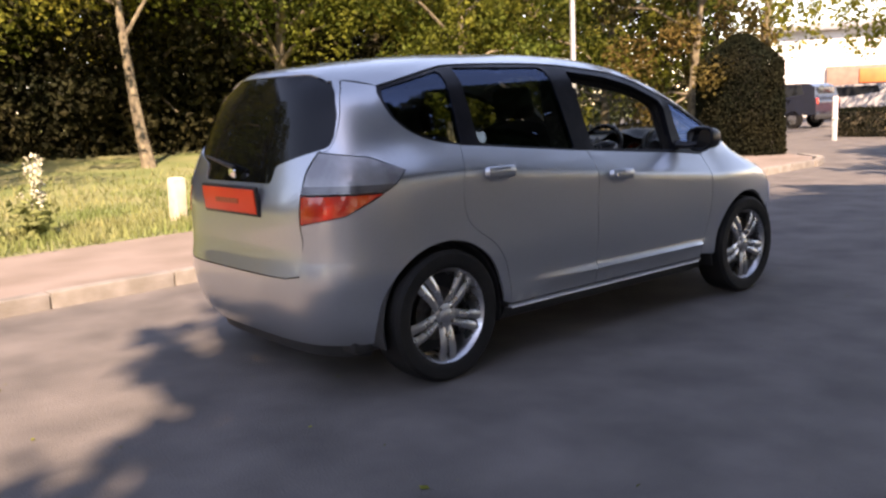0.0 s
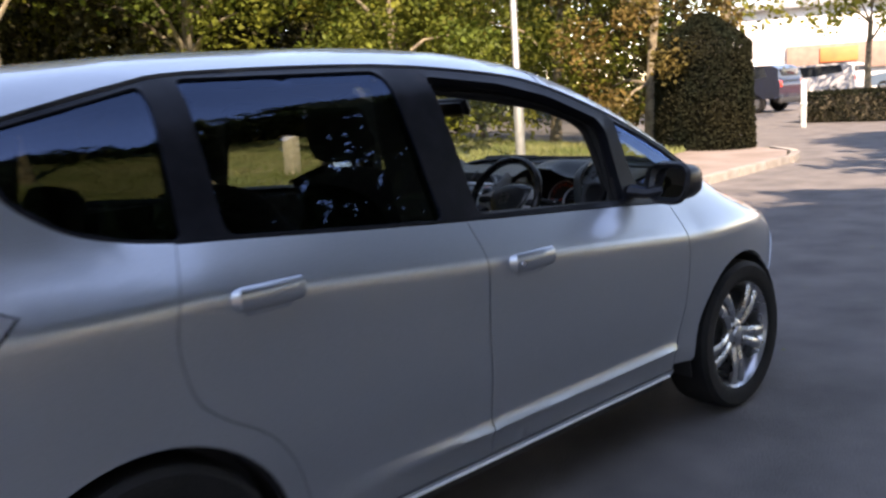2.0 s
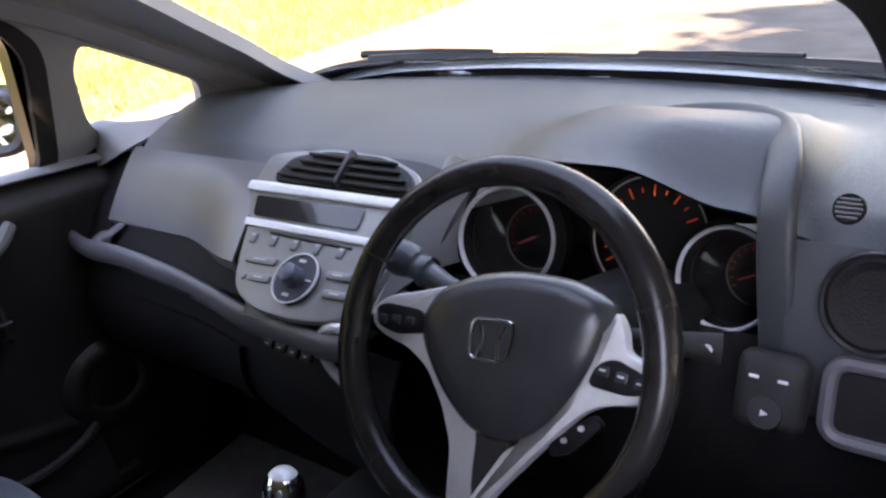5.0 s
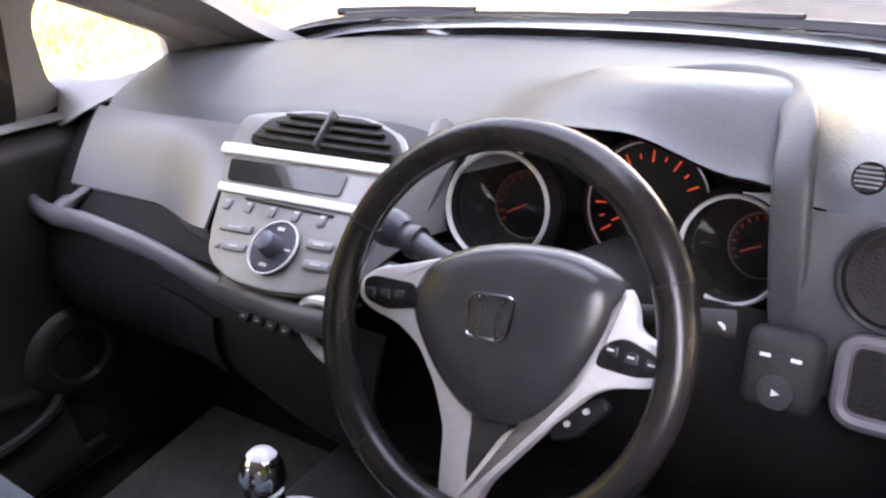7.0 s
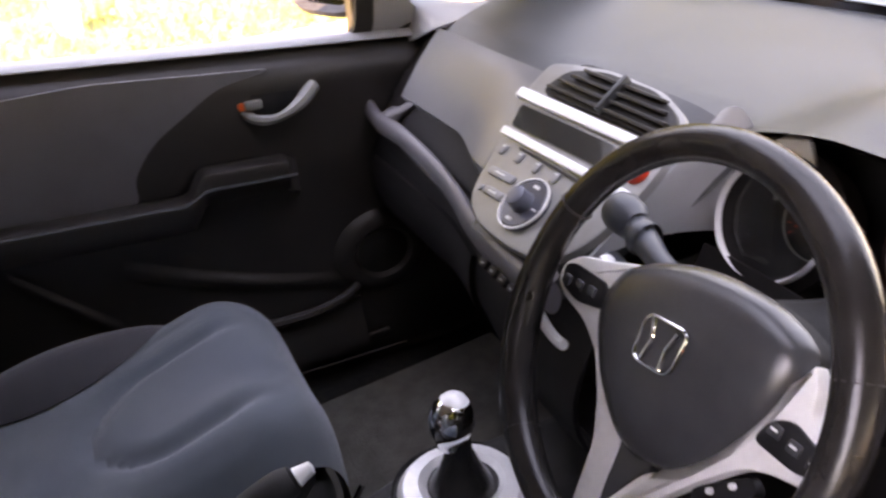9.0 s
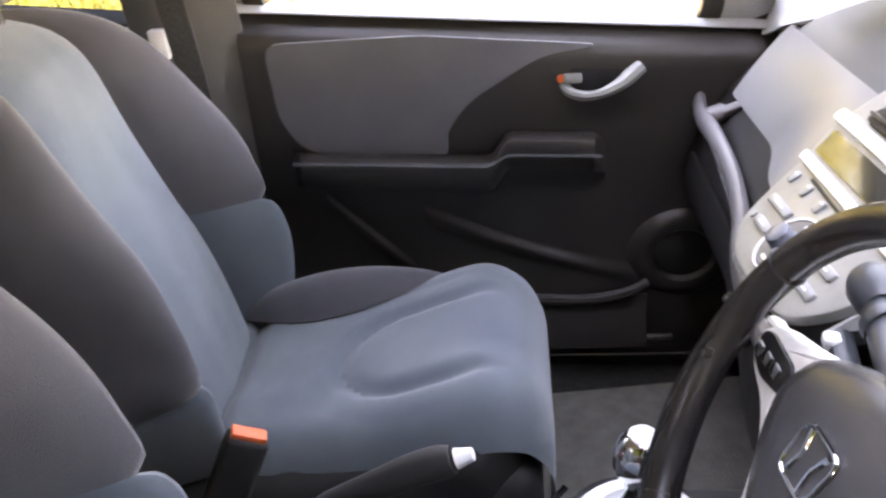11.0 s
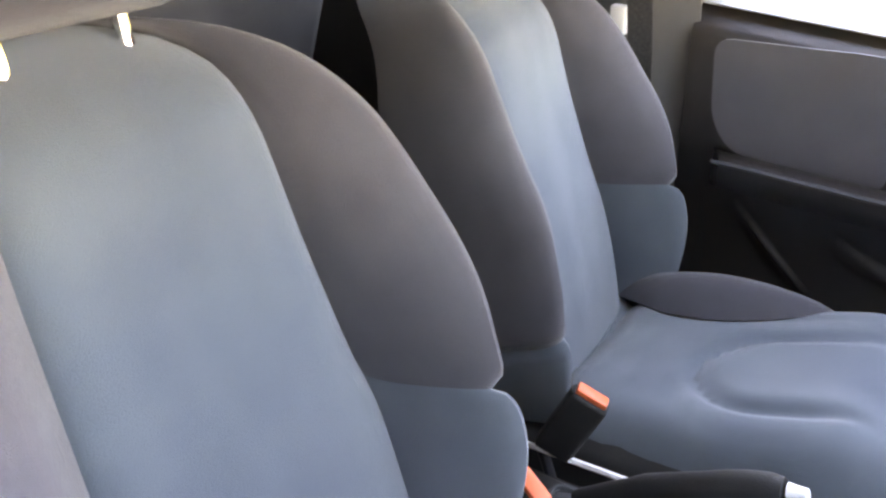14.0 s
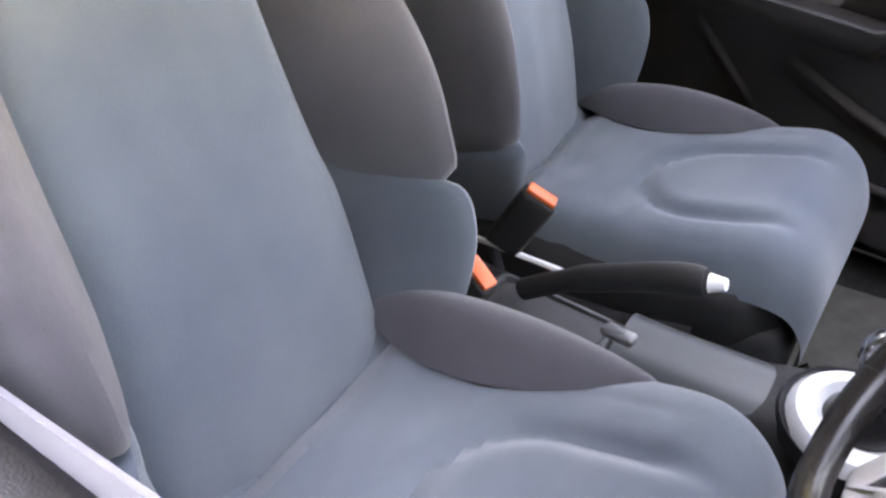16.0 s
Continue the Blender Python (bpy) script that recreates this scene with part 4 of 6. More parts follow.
part("underbody", rbox(1.36, 3.5, .12, .03), M_PLASTIC, car, "dark underbody", m=pose(0, .08, .235))
for y in (-1.245, 1.25):
    for s in (-1, 1):
        bm = sheet(lambda u, v: (s * (.50 + .30 * v), y + .352 * math.cos(math.pi * (u * 1.16 - .08)), .30 + .352 * math.sin(math.pi * (u * 1.16 - .08))), 20, 2, .006)
        part("arch_liner", bm, M_PLASTIC, car, "black wheel arch liner")
        bm = sheet(lambda u, v: (s * .50, y + .36 * (2 * u - 1), .18 + .46 * v), 2, 2, .006)
        part("arch_back", bm, M_PLASTIC, car)
for s in (1, -1):
    part("side_strip", sweep([(s * (body_w(y, .268) + .003), y, .268) for y in (-.83, -.4, 0, .4, .74)], .005, 6), M_SATIN, car, "bright sill strip")


# door handles
def handle(y, z, s, door):
    x = body_w(y, z)
    k = lambda dx, dy, dz: (s * (x + dx), y + dy, z + dz)
    bowl = sheet(lambda u, v: (s * (body_w(y, z - .044 + .040 * v) + .0075 * math.sin(math.pi * u) ** .3 * (.4 + .6 * math.sin(math.pi * (.15 + .7 * v)))), y + .150 * (u - .5) * (.80 + .20 * v), z - .044 + .040 * v), 12, 6, .003)
    h = part("handle", join(sweep([k(.004, -.088, .0), k(.017, -.080, .0), k(.024, -.03, .0), k(.024, .03, .0), k(.018, .078, 0), k(.004, .088, 0)], [.010, .014, .0145, .0145, .014, .009], 14, 2.0)), M_PAINT, door, "body-coloured pull handle")
    part("handle_bowl", bowl, M_PAINT, h)
    # solid black bar paints the shade between grip and raised bowl plate
    part("handle_gap", sweep([k(.006, -.07, -.022), k(.010, 0, -.024), k(.006, .07, -.022)], [.006, .008, .006], 6), M_BLACK, h)
    if y > -.5 and s > 0:
        part("lock", lathe([(.001, .0), (.009, .0), (.009, .006), (.001, .007)], 16), M_CHROME, h, m=pose(x + .040, y - .072, z))


for s, fd, rd in ((1, front_doors[0], rear_doors[0]), (-1, front_doors[1], rear_doors[1])):
    handle(-.04, .855, s, fd)
    handle(-.925, .935, s, rd)


# door mirrors
def door_mirror(s):
    def shell(u, v):
        a = 2 * math.pi * u
        c, sn = math.cos(a), math.sin(a)
        px = abs(c) ** .6 * (1 if c > 0 else -1) * .086
        pz = abs(sn) ** .6 * (1 if sn > 0 else -1) * .062
        k = (1, 1.0, .97, .86, .6, .0)[min(5, int(v * 5 + .01))]
        yy = (-.02, .0, .045, .08, .105, .115)[min(5, int(v * 5 + .01))]
        return (s * (.905 + px * k), .66 + yy, .995 + pz * k)
    bm = sheet(shell, 28, 5)
    bmesh.ops.remove_doubles(bm, verts=bm.verts[:], dist=1e-4)
    ob = part("door_mirror", bm, M_FRAME, car, "gloss black door mirror")
    rim = sheet(lambda u, v: ((lambda c, sn: (s * (.905 + abs(c) ** .6 * (1 if c > 0 else -1) * (.089 - .018 * v)), .638 + .012 * v, .995 + abs(sn) ** .6 * (1 if sn > 0 else -1) * (.065 - .014 * v)))(math.cos(2 * math.pi * u), math.sin(2 * math.pi * u))), 28, 1, .014)
    turn = Matrix.Translation((s * .905, .645, .995)) @ pose(0, 0, 0, -13, 0, -14 * s) @ Matrix.Translation((-s * .905, -.645, -.995))
    part("mirror_edge", rim, M_BLACK, ob, "black mirror housing edge", m=turn)
    g = sheet(lambda u, v: ((lambda c, sn: (s * (.905 + abs(c) ** .6 * (1 if c > 0 else -1) * .074 * v), .652, .995 + abs(sn) ** .6 * (1 if sn > 0 else -1) * .055 * v))(math.cos(2 * math.pi * u), math.sin(2 * math.pi * u))), 28, 2)
    part("mirror_glass", g, M_MIRROR, ob, "mirror glass", m=turn)
    part("mirror_foot", sweep([(s * .755, .64, .962), (s * .82, .655, .955), (s * .87, .675, .965)], [.035, .028, .03], 8, .7), M_BLACK, ob, "black mirror foot")


door_mirror(1)
door_mirror(-1)
near_mirror = [o for o in car.children if o.name.startswith("door_mirror")][0]
for o in [near_mirror] + list(near_mirror.children):
    o.data.transform(o.matrix_local.inverted() @ Matrix.Translation((-.005, -.028, .010)) @ o.matrix_local)
far_mirror = [o for o in car.children if o.name.startswith("door_mirror")][1]
swing = Matrix.Translation((-.965, .600, 1.018)) @ pose(0, 0, 0, 0, 0, 13) @ Matrix.Diagonal((1.18, 1, 1.02, 1)) @ Matrix.Translation((.905, -.645, -.995))
far_mirror.data.transform(swing)
for o in far_mirror.children:
    if o.name.startswith(("mirror_edge", "mirror_glass")):
        o.data.transform(o.matrix_local.inverted() @ swing @ o.matrix_local)
# scuttle and wipers at the foot of the screen
scuttle = part("scuttle", panel([(-.655, 1.150), (-.3, 1.205), (0, 1.213), (.3, 1.205), (.655, 1.150), (.655, 1.20), (.3, 1.285), (0, 1.295), (-.3, 1.285), (-.655, 1.20)], chart_top, off=.007, depth=.01, step=.05, gap=0), M_PLASTIC, car, "black scuttle panel below the windscreen")
for x0, x1 in ((.10, .60), (-.50, .04)):
    line = []
    for i in range(9):
        x = x0 + (x1 - x0) * i / 8
        y = 1.262 - .15 * (x / .7) ** 2 - .008 * math.sin(math.pi * i / 8)
        line.append(tuple(chart_top(x, y) + Vector((0, 0, .012))))
    wiper = part("wiper", sweep(line, .007, 6), M_BLACK, car, "black wiper blade")
    part("wiper_arm", sweep([tuple(Vector(line[0]) + Vector((-.05, .035, .0))), tuple(Vector(line[2]) + Vector((0, .012, .006))), tuple(Vector(line[4]) + Vector((0, .002, .008)))], [.009, .007, .005], 6), M_BLACK, wiper)


# wheels: tyre, twin-spoked alloy rim, brake behind
def wheel(y, s):
    tyre = lathe([(.212, -.085), (.235, -.095), (.285, -.098), (.302, -.082), (.306, -.04), (.306, .04), (.302, .078), (.285, .094), (.245, .093), (.222, .086), (.214, .076)], 56)
    hub = new("wheel")
    hub.parent = car
    hub["label"] = "alloy wheel with twin spokes and a black tyre"
    hub.matrix_local = pose(s * .742, y, .306) @ (Matrix.Identity(4) if s > 0 else pose(0, 0, 0, 0, 0, 180))
    part("tyre", tyre, M_RUBBER, hub, "black low-profile tyre")
    rim = lathe([(.200, -.08), (.196, -.02), (.198, .045), (.206, .066), (.215, .078), (.219, .083), (.219, .074), (.213, -.08)], 56)
    part("rim", rim, M_ALLOY, hub, "silver alloy rim")
    part("hub", lathe([(.062, .03), (.062, .058), (.052, .064), (.034, .066), (.032, .072), (.024, .076), (.001, .077)], 32), M_ALLOY, hub, "alloy wheel hub")
    for i in range(5):
        for d in (-1, 1):
            a = radians(270 + 72 * i)
            def spoke(u, v):
                r = .045 + .163 * u
                w = (.0165 + .006 * u) * (2 * v - 1)
                t = d * (.0175 + .013 * u) + w
                xx = .060 + .012 * math.sin(u * math.pi) + .012 * u - .008 * (2 * v - 1) ** 2
                return (xx, r * math.cos(a) - t * math.sin(a), r * math.sin(a) + t * math.cos(a))
            part("spoke", sheet(spoke, 8, 4, .028), M_ALLOY, hub)
    for i in range(4):
        a = radians(45 + 90 * i)
        part("wheel_nut", lathe([(.001, .058), (.008, .058), (.008, .068), (.001, .07)], 8), M_STEEL, hub, m=pose(0, .046 * math.cos(a), .046 * math.sin(a)))
    part("brake_disc", lathe([(.02, .0), (.125, .0), (.125, -.02), (.02, -.02)], 32), M_STEEL, hub, "brake disc")
    part("wheel_back", lathe([(.001, -.05), (.19, -.05), (.19, -.06), (.001, -.06)], 24), M_PLASTIC, hub)


for y in (-1.245, 1.25):
    for s in (1, -1):
        wheel(y, s)


# ---- inside the car ----
def smooth01(a, b, x):
    t = min(1, max(0, (x - a) / (b - a)))
    return t * t * (3 - 2 * t)


GLASSES = [inset(w, -d) for w, d in ((WIN_QUARTER, .012), (WIN_REAR, .012), (WIN_FRONT, .016), (WIN_VENT, .010))]
TRIM_LEFT = rounded([(-.155, 1.030), (.20, 1.006), (.560, .978), (.565, 1.165), (.530, 1.220), (.316, 1.305), (.138, 1.345), (0, 1.360), (-.17, 1.375)], .025)
TRIM_FRONT = rounded([(-.155, 1.000), (.20, .976), (.540, .950), (.540, 1.165), (.512, 1.228), (.316, 1.312), (.138, 1.355), (0, 1.374), (-.17, 1.388)], .025)
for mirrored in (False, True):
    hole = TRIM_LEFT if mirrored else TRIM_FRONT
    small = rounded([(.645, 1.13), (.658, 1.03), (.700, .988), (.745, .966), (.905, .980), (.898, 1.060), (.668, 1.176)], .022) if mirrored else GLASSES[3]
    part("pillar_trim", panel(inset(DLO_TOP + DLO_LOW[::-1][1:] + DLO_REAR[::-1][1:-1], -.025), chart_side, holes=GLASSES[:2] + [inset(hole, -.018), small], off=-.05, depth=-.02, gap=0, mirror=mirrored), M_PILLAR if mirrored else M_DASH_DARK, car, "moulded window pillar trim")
    part("window_reveal", panel(inset(hole, -.034), chart_side, holes=[hole], off=-.054, depth=-.014, gap=0, mirror=mirrored), M_DASH_DARK, car, "black inner window frame")
RAIL = spline([(-.36, 1.395), (-.18, 1.374), (.04, 1.340), (.134, 1.326), (.234, 1.308), (.342, 1.288), (.44, 1.257), (.515, 1.225), (.556, 1.185), (.575, 1.12), (.593, 1.035), (.605, .97)], 3)


def rail_point(i, off):
    y, z = RAIL[i]
    return Vector((body_w(y, z) - off, y, z))


part("opening_trim", join(sweep([tuple(rail_point(i, .105)) for i in range(len(RAIL))], .014, 10), sheet(lambda u, v: tuple(rail_point(min(len(RAIL) - 1, int(round(u * (len(RAIL) - 1)))), .10 - .055 * v) + Vector((0, .02 * v * smooth01(.5, .8, u), .02 * v * (1 - smooth01(.5, .8, u))))), len(RAIL) - 1, 3)), M_DASH_DARK, car, "black trim round the driver's door opening")
liner = [(s * .97, y) for s, y in roof_side] + [(.30, .36), (0, .38), (-.30, .36)] + [(-s * .97, y) for s, y in roof_side[::-1]]
part("roof_lining", panel(liner, chart_roof, off=-.045, depth=.0, step=.1, gap=0), M_HEADLINER, car, "grey cloth roof lining")
both("screen_pillar_trim", DLO_TOP[20:] + [(1.17, .985)] + SCREEN_EDGE[::-1], chart_side, M_PILLAR, "grey windscreen pillar trim", off=-.03, depth=.03, gap=-.012)
part("cabin_floor", sheet(lambda u, v: (-.70 + 1.4 * u, -1.5 + 2.7 * v, .30 + .10 * smooth01(.80, 1.0, v)), 4, 20, .01), M_CARPET, car, "dark carpeted floor")
part("bulkhead", sheet(lambda u, v: (-.72 + 1.44 * u, 1.12, .30 + .66 * v), 2, 2, .01), M_CARPET, car)
part("centre_tunnel", join(rbox(.17, 1.5, .24, .04, 3)), M_CARPET, car, "dark carpeted centre tunnel", m=pose(.02, -.2, .40))

# dashboard
def dash_hood(x, y):
    bx = smooth01(.06, .26, x) * (1 - smooth01(.455, .525, x))
    return bx * (.056 * smooth01(.98, .79, y) - (.006 + .032 * smooth01(.325, .45, x)) * smooth01(.77, .66, y)) + .013 * math.exp(-((x - .355) / .075) ** 2 - ((y - .735) / .045) ** 2)


def dash_rear(x):
    return .665 + .035 * smooth01(-.26, -.20, x) - .045 * smooth01(.10, .24, x) + .02 * smooth01(.50, .53, x)


def dash_top(u, v):
    left = -.755 + .190 * v ** 1.2
    x = left + (.69 - left) * u
    y = (1.225 - .17 * (x / .7) ** 2) * (1 - v) + dash_rear(x) * v
    z = .988 + .020 * math.sin(math.pi * min(1, v * 1.05)) ** .8 + dash_hood(x, y) - .012 * smooth01(.93, 1, v) * (1 - smooth01(.03, .12, x) * (1 - smooth01(.50, .53, x)))
    return (x, y, z)


dash = part("dashboard", sheet(dash_top, 70, 26), M_DASH, car, "broad matt grey dashboard top")
part("dash_seam", sweep([(-.33 + .09 * i, 1.105 - .012 * abs(i - 4) ** 1.3 * .3, .9975) for i in range(10)], .0022, 5), M_DASH_DARK, dash)
part("demister_grille", rbox(.9, .035, .006, .002), M_DASH_DARK, dash, "black demister slot", m=pose(0, 1.165, .984))

def face_left(u, v):
    x0 = -.570 - .035 * v
    x = x0 + (-.225 - x0) * u
    y = .665 - .075 * v ** .8 + .02 * smooth01(.85, 1, v)
    z = .988 - .125 * v - .004
    return (x, y - .045 * smooth01(.55, 1, u) * v, z)


part("airbag_face", sheet(face_left, 24, 14, .004), M_DASH_LIGHT, dash, "satin grey passenger dash face")
# the shelf below it, its satin rail, the end pocket
rail_pts = spline([(-.685, .640, .884), (-.708, .605, .868), (-.692, .567, .846), (-.62, .556, .833), (-.52, .556, .835), (-.39, .552, .827), (-.27, .535, .823), (-.18, .512, .826), (-.10, .497, .830), (.0, .490, .833), (.06, .49, .838)], 5)
part("shelf_rail", sweep(rail_pts, .011, 12, 1.7), M_RAIL, car, "satin grey shelf rail")
part("shelf_end_loop", sweep(spline([(-.690, .632, .880), (-.645, .640, .890), (-.60, .632, .890), (-.548, .622, .886)], 5), .007, 10, 1.4), M_RAIL, car, "satin grey upper edge of the shelf pocket")
part("shelf_divider", sweep(spline([(-.540, .625, .886), (-.575, .597, .862), (-.605, .566, .838)], 5), [.013] * 5 + [.012] * 3 + [.020] * 3, 10, .8), M_RAIL, car, "satin grey shelf divider")
part("shelf_back", sheet(lambda u, v: (-.72 + .56 * u, .64 - .04 * u - .05 * v, .90 - .075 * v), 10, 4, .004), M_FOOT, car, "black shelf recess")
part("shelf_floor", sheet(lambda u, v: (-.72 + .74 * u, .64 - .075 * v - .06 * u, .825 - .02 * u), 10, 4, .004), M_DASH_DARK, car)
def end_panel(u, v):
    a = Vector((-.572, .668, .984)).lerp(Vector((-.607, .600, .862)), v)
    b = Vector((-.712, .735, .972)).lerp(Vector((-.716, .605, .865)), v)
    return tuple(a.lerp(b, u))


part("end_panel", sheet(end_panel, 8, 8, .006), M_FOOT, car, "black dash end panel")
FOOT_IN = spline([(-.744, .650, .922), (-.665, .664, .955), (-.588, .680, .987), (-.655, .90, .996), (-.757, 1.165, .996)], 5)
FOOT_OUT = spline([(-.750, .655, .930), (-.746, .675, .985), (-.744, .705, 1.010), (-.744, .85, .968), (-.755, 1.165, .992)], 5)
part("pillar_foot", sheet(lambda u, v: tuple(Vector(FOOT_IN[int(round(u * 20))]).lerp(Vector(FOOT_OUT[int(round(u * 20))]), v) + Vector((0, 0, .006 * math.sin(math.pi * v)))), 20, 6, .006), M_PILLAR, car, "pale grey trim at the foot of the quarter light")
def lower_dash(u, v):
    x = -.71 + .80 * u
    return (x, .575 - .055 * smooth01(.4, .9, u) + .02 - .07 * math.sin(math.pi * min(1, v * 1.3)) * .8 + .16 * v * v, .825 - .02 * smooth01(.5, 1, u) - .36 * v)


low = part("lower_dash", sheet(lower_dash, 24, 16, .006), M_FOOT, car, "black lower dashboard")
part("glovebox", sheet(lambda u, v: tuple(Vector(lower_dash(.08 + .55 * u, .18 + .55 * v)) + Vector((0, -.008, .002))), 16, 10, .008), M_FOOT, low, "black glovebox lid")
part("lower_driver_dash", sheet(lambda u, v: (.08 + .60 * u, .68 - .06 * math.sin(math.pi * v) + .10 * v * v, .86 - .38 * v), 14, 10, .006), M_FOOT, car, "black lower dash under the wheel")

M_KNOB_DIAL = mat("blue_grey_dial", (.055, .058, .075), .3, .2)
M_KEY = mat("grey_key", (.23, .23, .23), .38, .2, (.27, .27, .27), 40)
M_AUDIO = mat("grey_audio_plastic", (.235, .232, .222), .4, .2, (.265, .262, .252), 60, .03, 600)
# audio and heater panel: its own slanted frame
STACK = Matrix.Translation((-.085, .495, .858)) @ Matrix(((1, 0, 0, 0), (0, .80, -.60, 0), (0, .60, .80, 0), (0, 0, 0, 1)))
stack_out = rounded([(-.148, .180), (-.136, .150), (-.112, .112), (-.092, .055), (-.070, .014), (-.018, -.006), (.06, -.006), (.125, .006), (.156, .05), (.162, .12), (.156, .182)], .024, 4)
radio = part("audio_panel", plate2d(stack_out, .012, .004), M_AUDIO, car, "silver-grey audio panel", m=STACK)
part("display", plate2d(rounded([(-.120, .153), (-.106, .122), (.086, .128), (.083, .158)], .006)[::-1], .003), M_SCREEN, radio, "dark clock display", m=STACK @ pose(0, 0, .0115))
part("top_strip", plate2d(rounded([(-.146, .159), (.154, .165), (.154, .179), (-.148, .175)], .006), .007, .003), M_SATIN, radio, "pale silver strip", m=STACK @ pose(0, 0, .011))
part("under_strip", plate2d(rounded([(-.112, .105), (.152, .109), (.152, .120), (-.116, .117)], .004), .006, .002), M_SATIN, radio, "pale silver strip", m=STACK @ pose(0, 0, .011))
part("disc_slot", rbox(.15, .0035, .004, .001), M_DASH_DARK, radio, "disc slot", m=STACK @ pose(.018, .1015, .0125))
KNOB = STACK @ pose(.034, .045, .011)
part("knob_dial", lathe([(.001, .0), (.034, .0), (.034, .006), (.031, .009), (.001, .009)], 40, 'Z'), M_KNOB_DIAL, radio, "round blue-grey dial", m=KNOB)
part("knob_ring", lathe([(.0338, .006), (.0355, .006), (.0355, .0095), (.0338, .0095), (.0338, .006)], 40, 'Z'), M_SATIN, radio, "thin bright ring", m=KNOB)
part("knob", lathe([(.001, .020), (.010, .020), (.0125, .0185), (.0140, .006), (.0150, .0), (.001, .0)], 28, 'Z'), mat("grey_knob", (.13, .14, .17), .35, .3), radio, "grey volume knob", m=KNOB @ pose(0, 0, .008))
for x, y in ((-.025, 0), (.025, 0), (0, .024), (0, -.024)):
    part("dial_mark", rbox(.009 if x else .011, .002 if x else .004, .001, 0), M_WHITE_PRINT, radio, smooth=False, m=KNOB @ pose(x, y, .0095))
for x, y in ((-.082, .0900), (-.043, .0910), (-.002, .0915), (.038, .0925), (.080, .0935)):
    b = part("button", rbox(.011, .015, .004, .0018), M_KEY, radio, m=STACK @ pose(x, y - .001, .0135))
    part("button_mark", rbox(.006, .0016, .0006, 0), M_WHITE_PRINT, b, smooth=False, m=STACK @ pose(x, y + .003, .0158))
for x, y, w in ((-.045, .060, .056), (-.031, .0355, .040), (.096, .062, .040), (.105, .0375, .040)):
    b = part("button", rbox(w, .012, .007, .0035), M_KEY, radio, m=STACK @ pose(x, y, .0135, 0, 0, 3))
    part("button_mark", rbox(w * .4, .0016, .0006, 0), M_WHITE_PRINT, b, smooth=False, m=STACK @ pose(x, y, .0172, 0, 0, 3))
part("button", lathe([(.001, .004), (.004, .0035), (.005, 0)], 14, 'Z'), M_KEY, radio, m=STACK @ pose(-.062, .033, .011))
part("warning_button", lathe([(.001, .008), (.012, .006), (.014, 0), (.001, 0)], 20, 'Z'), M_RED, radio, "round red warning button", m=STACK @ pose(.138, .142, .013))
for i in range(4):
    sw_low = part("switch", rbox(.017, .012, .008, .002), M_FOOT, low, m=pose(-.076 + .023 * i, .478, .822 - .001 * i, 50))
    part("switch_mark", rbox(.005, .0014, .001, 0), M_KEY, sw_low, smooth=False, m=pose(-.076 + .023 * i, .478, .822 - .001 * i, 50) @ pose(0, 0, .0043))
part("stack_base", sheet(lambda u, v: tuple(STACK @ Vector((-.165 + .085 * (1 - v) ** 1.5 + (.335 - .085 * (1 - v) ** 1.5 - .075 * (1 - v) ** 2) * u, -.012 + .262 * v, -.006 - .05 * abs(2 * u - 1) ** 6))), 20, 10, .006), M_DASH, car, "grey centre console face")
part("vent_surround", plate2d(rounded([(-.150, .172), (.154, .178), (.154, .190), (.130, .224), (.068, .244), (-.034, .246), (-.104, .236), (-.150, .226)], .014, 4), .006, .003), M_AUDIO, car, "silver-grey surround of the air vent", m=STACK @ pose(0, 0, .001))

vent_out = rounded([(-.112, .181), (.150, .185), (.124, .220), (.066, .238), (-.032, .238), (-.096, .222)], .016, 4)
vent = part("centre_vent", plate2d(vent_out, .010, .002), M_DASH_DARK, car, "black double air vent", m=STACK @ pose(0, 0, .004))
for i in range(4):
    w = .122 - .010 * i * (1 if i < 2 else 1.3)
    for s in (-1, 1):
        part("slat", rbox(w - .012, .004, .012, .001), mat("vent_slat", (.030, .029, .029), .4), vent, m=STACK @ pose(.018 + s * w / 2, .191 + .0125 * i, .0165, 25))
part("vent_divider", rbox(.007, .054, .016, .002), M_DASH, vent, m=STACK @ pose(.018, .211, .018))

# instrument pods
part("instrument_wall", sheet(lambda u, v: (.045 + .485 * u, .875 - .01 * math.sin(math.pi * u), .80 + .185 * v), 6, 4, .004), M_DASH_DARK, car, "black instrument panel")
part("cluster_floor", sheet(lambda u, v: (.045 + .485 * u, .66 + .22 * v, .825 + .012 * v), 6, 4, .004), M_DASH_DARK, car)
part("hood_lining", sheet(lambda u, v: (lambda p: (p[0], p[1] + .004 + .19 * v, p[2] - .006 - .055 * v))(dash_top((.045 + .485 * u + .70) / 1.39, 1.0)), 20, 4), M_DASH_DARK, car, "black underside of the instrument hood")


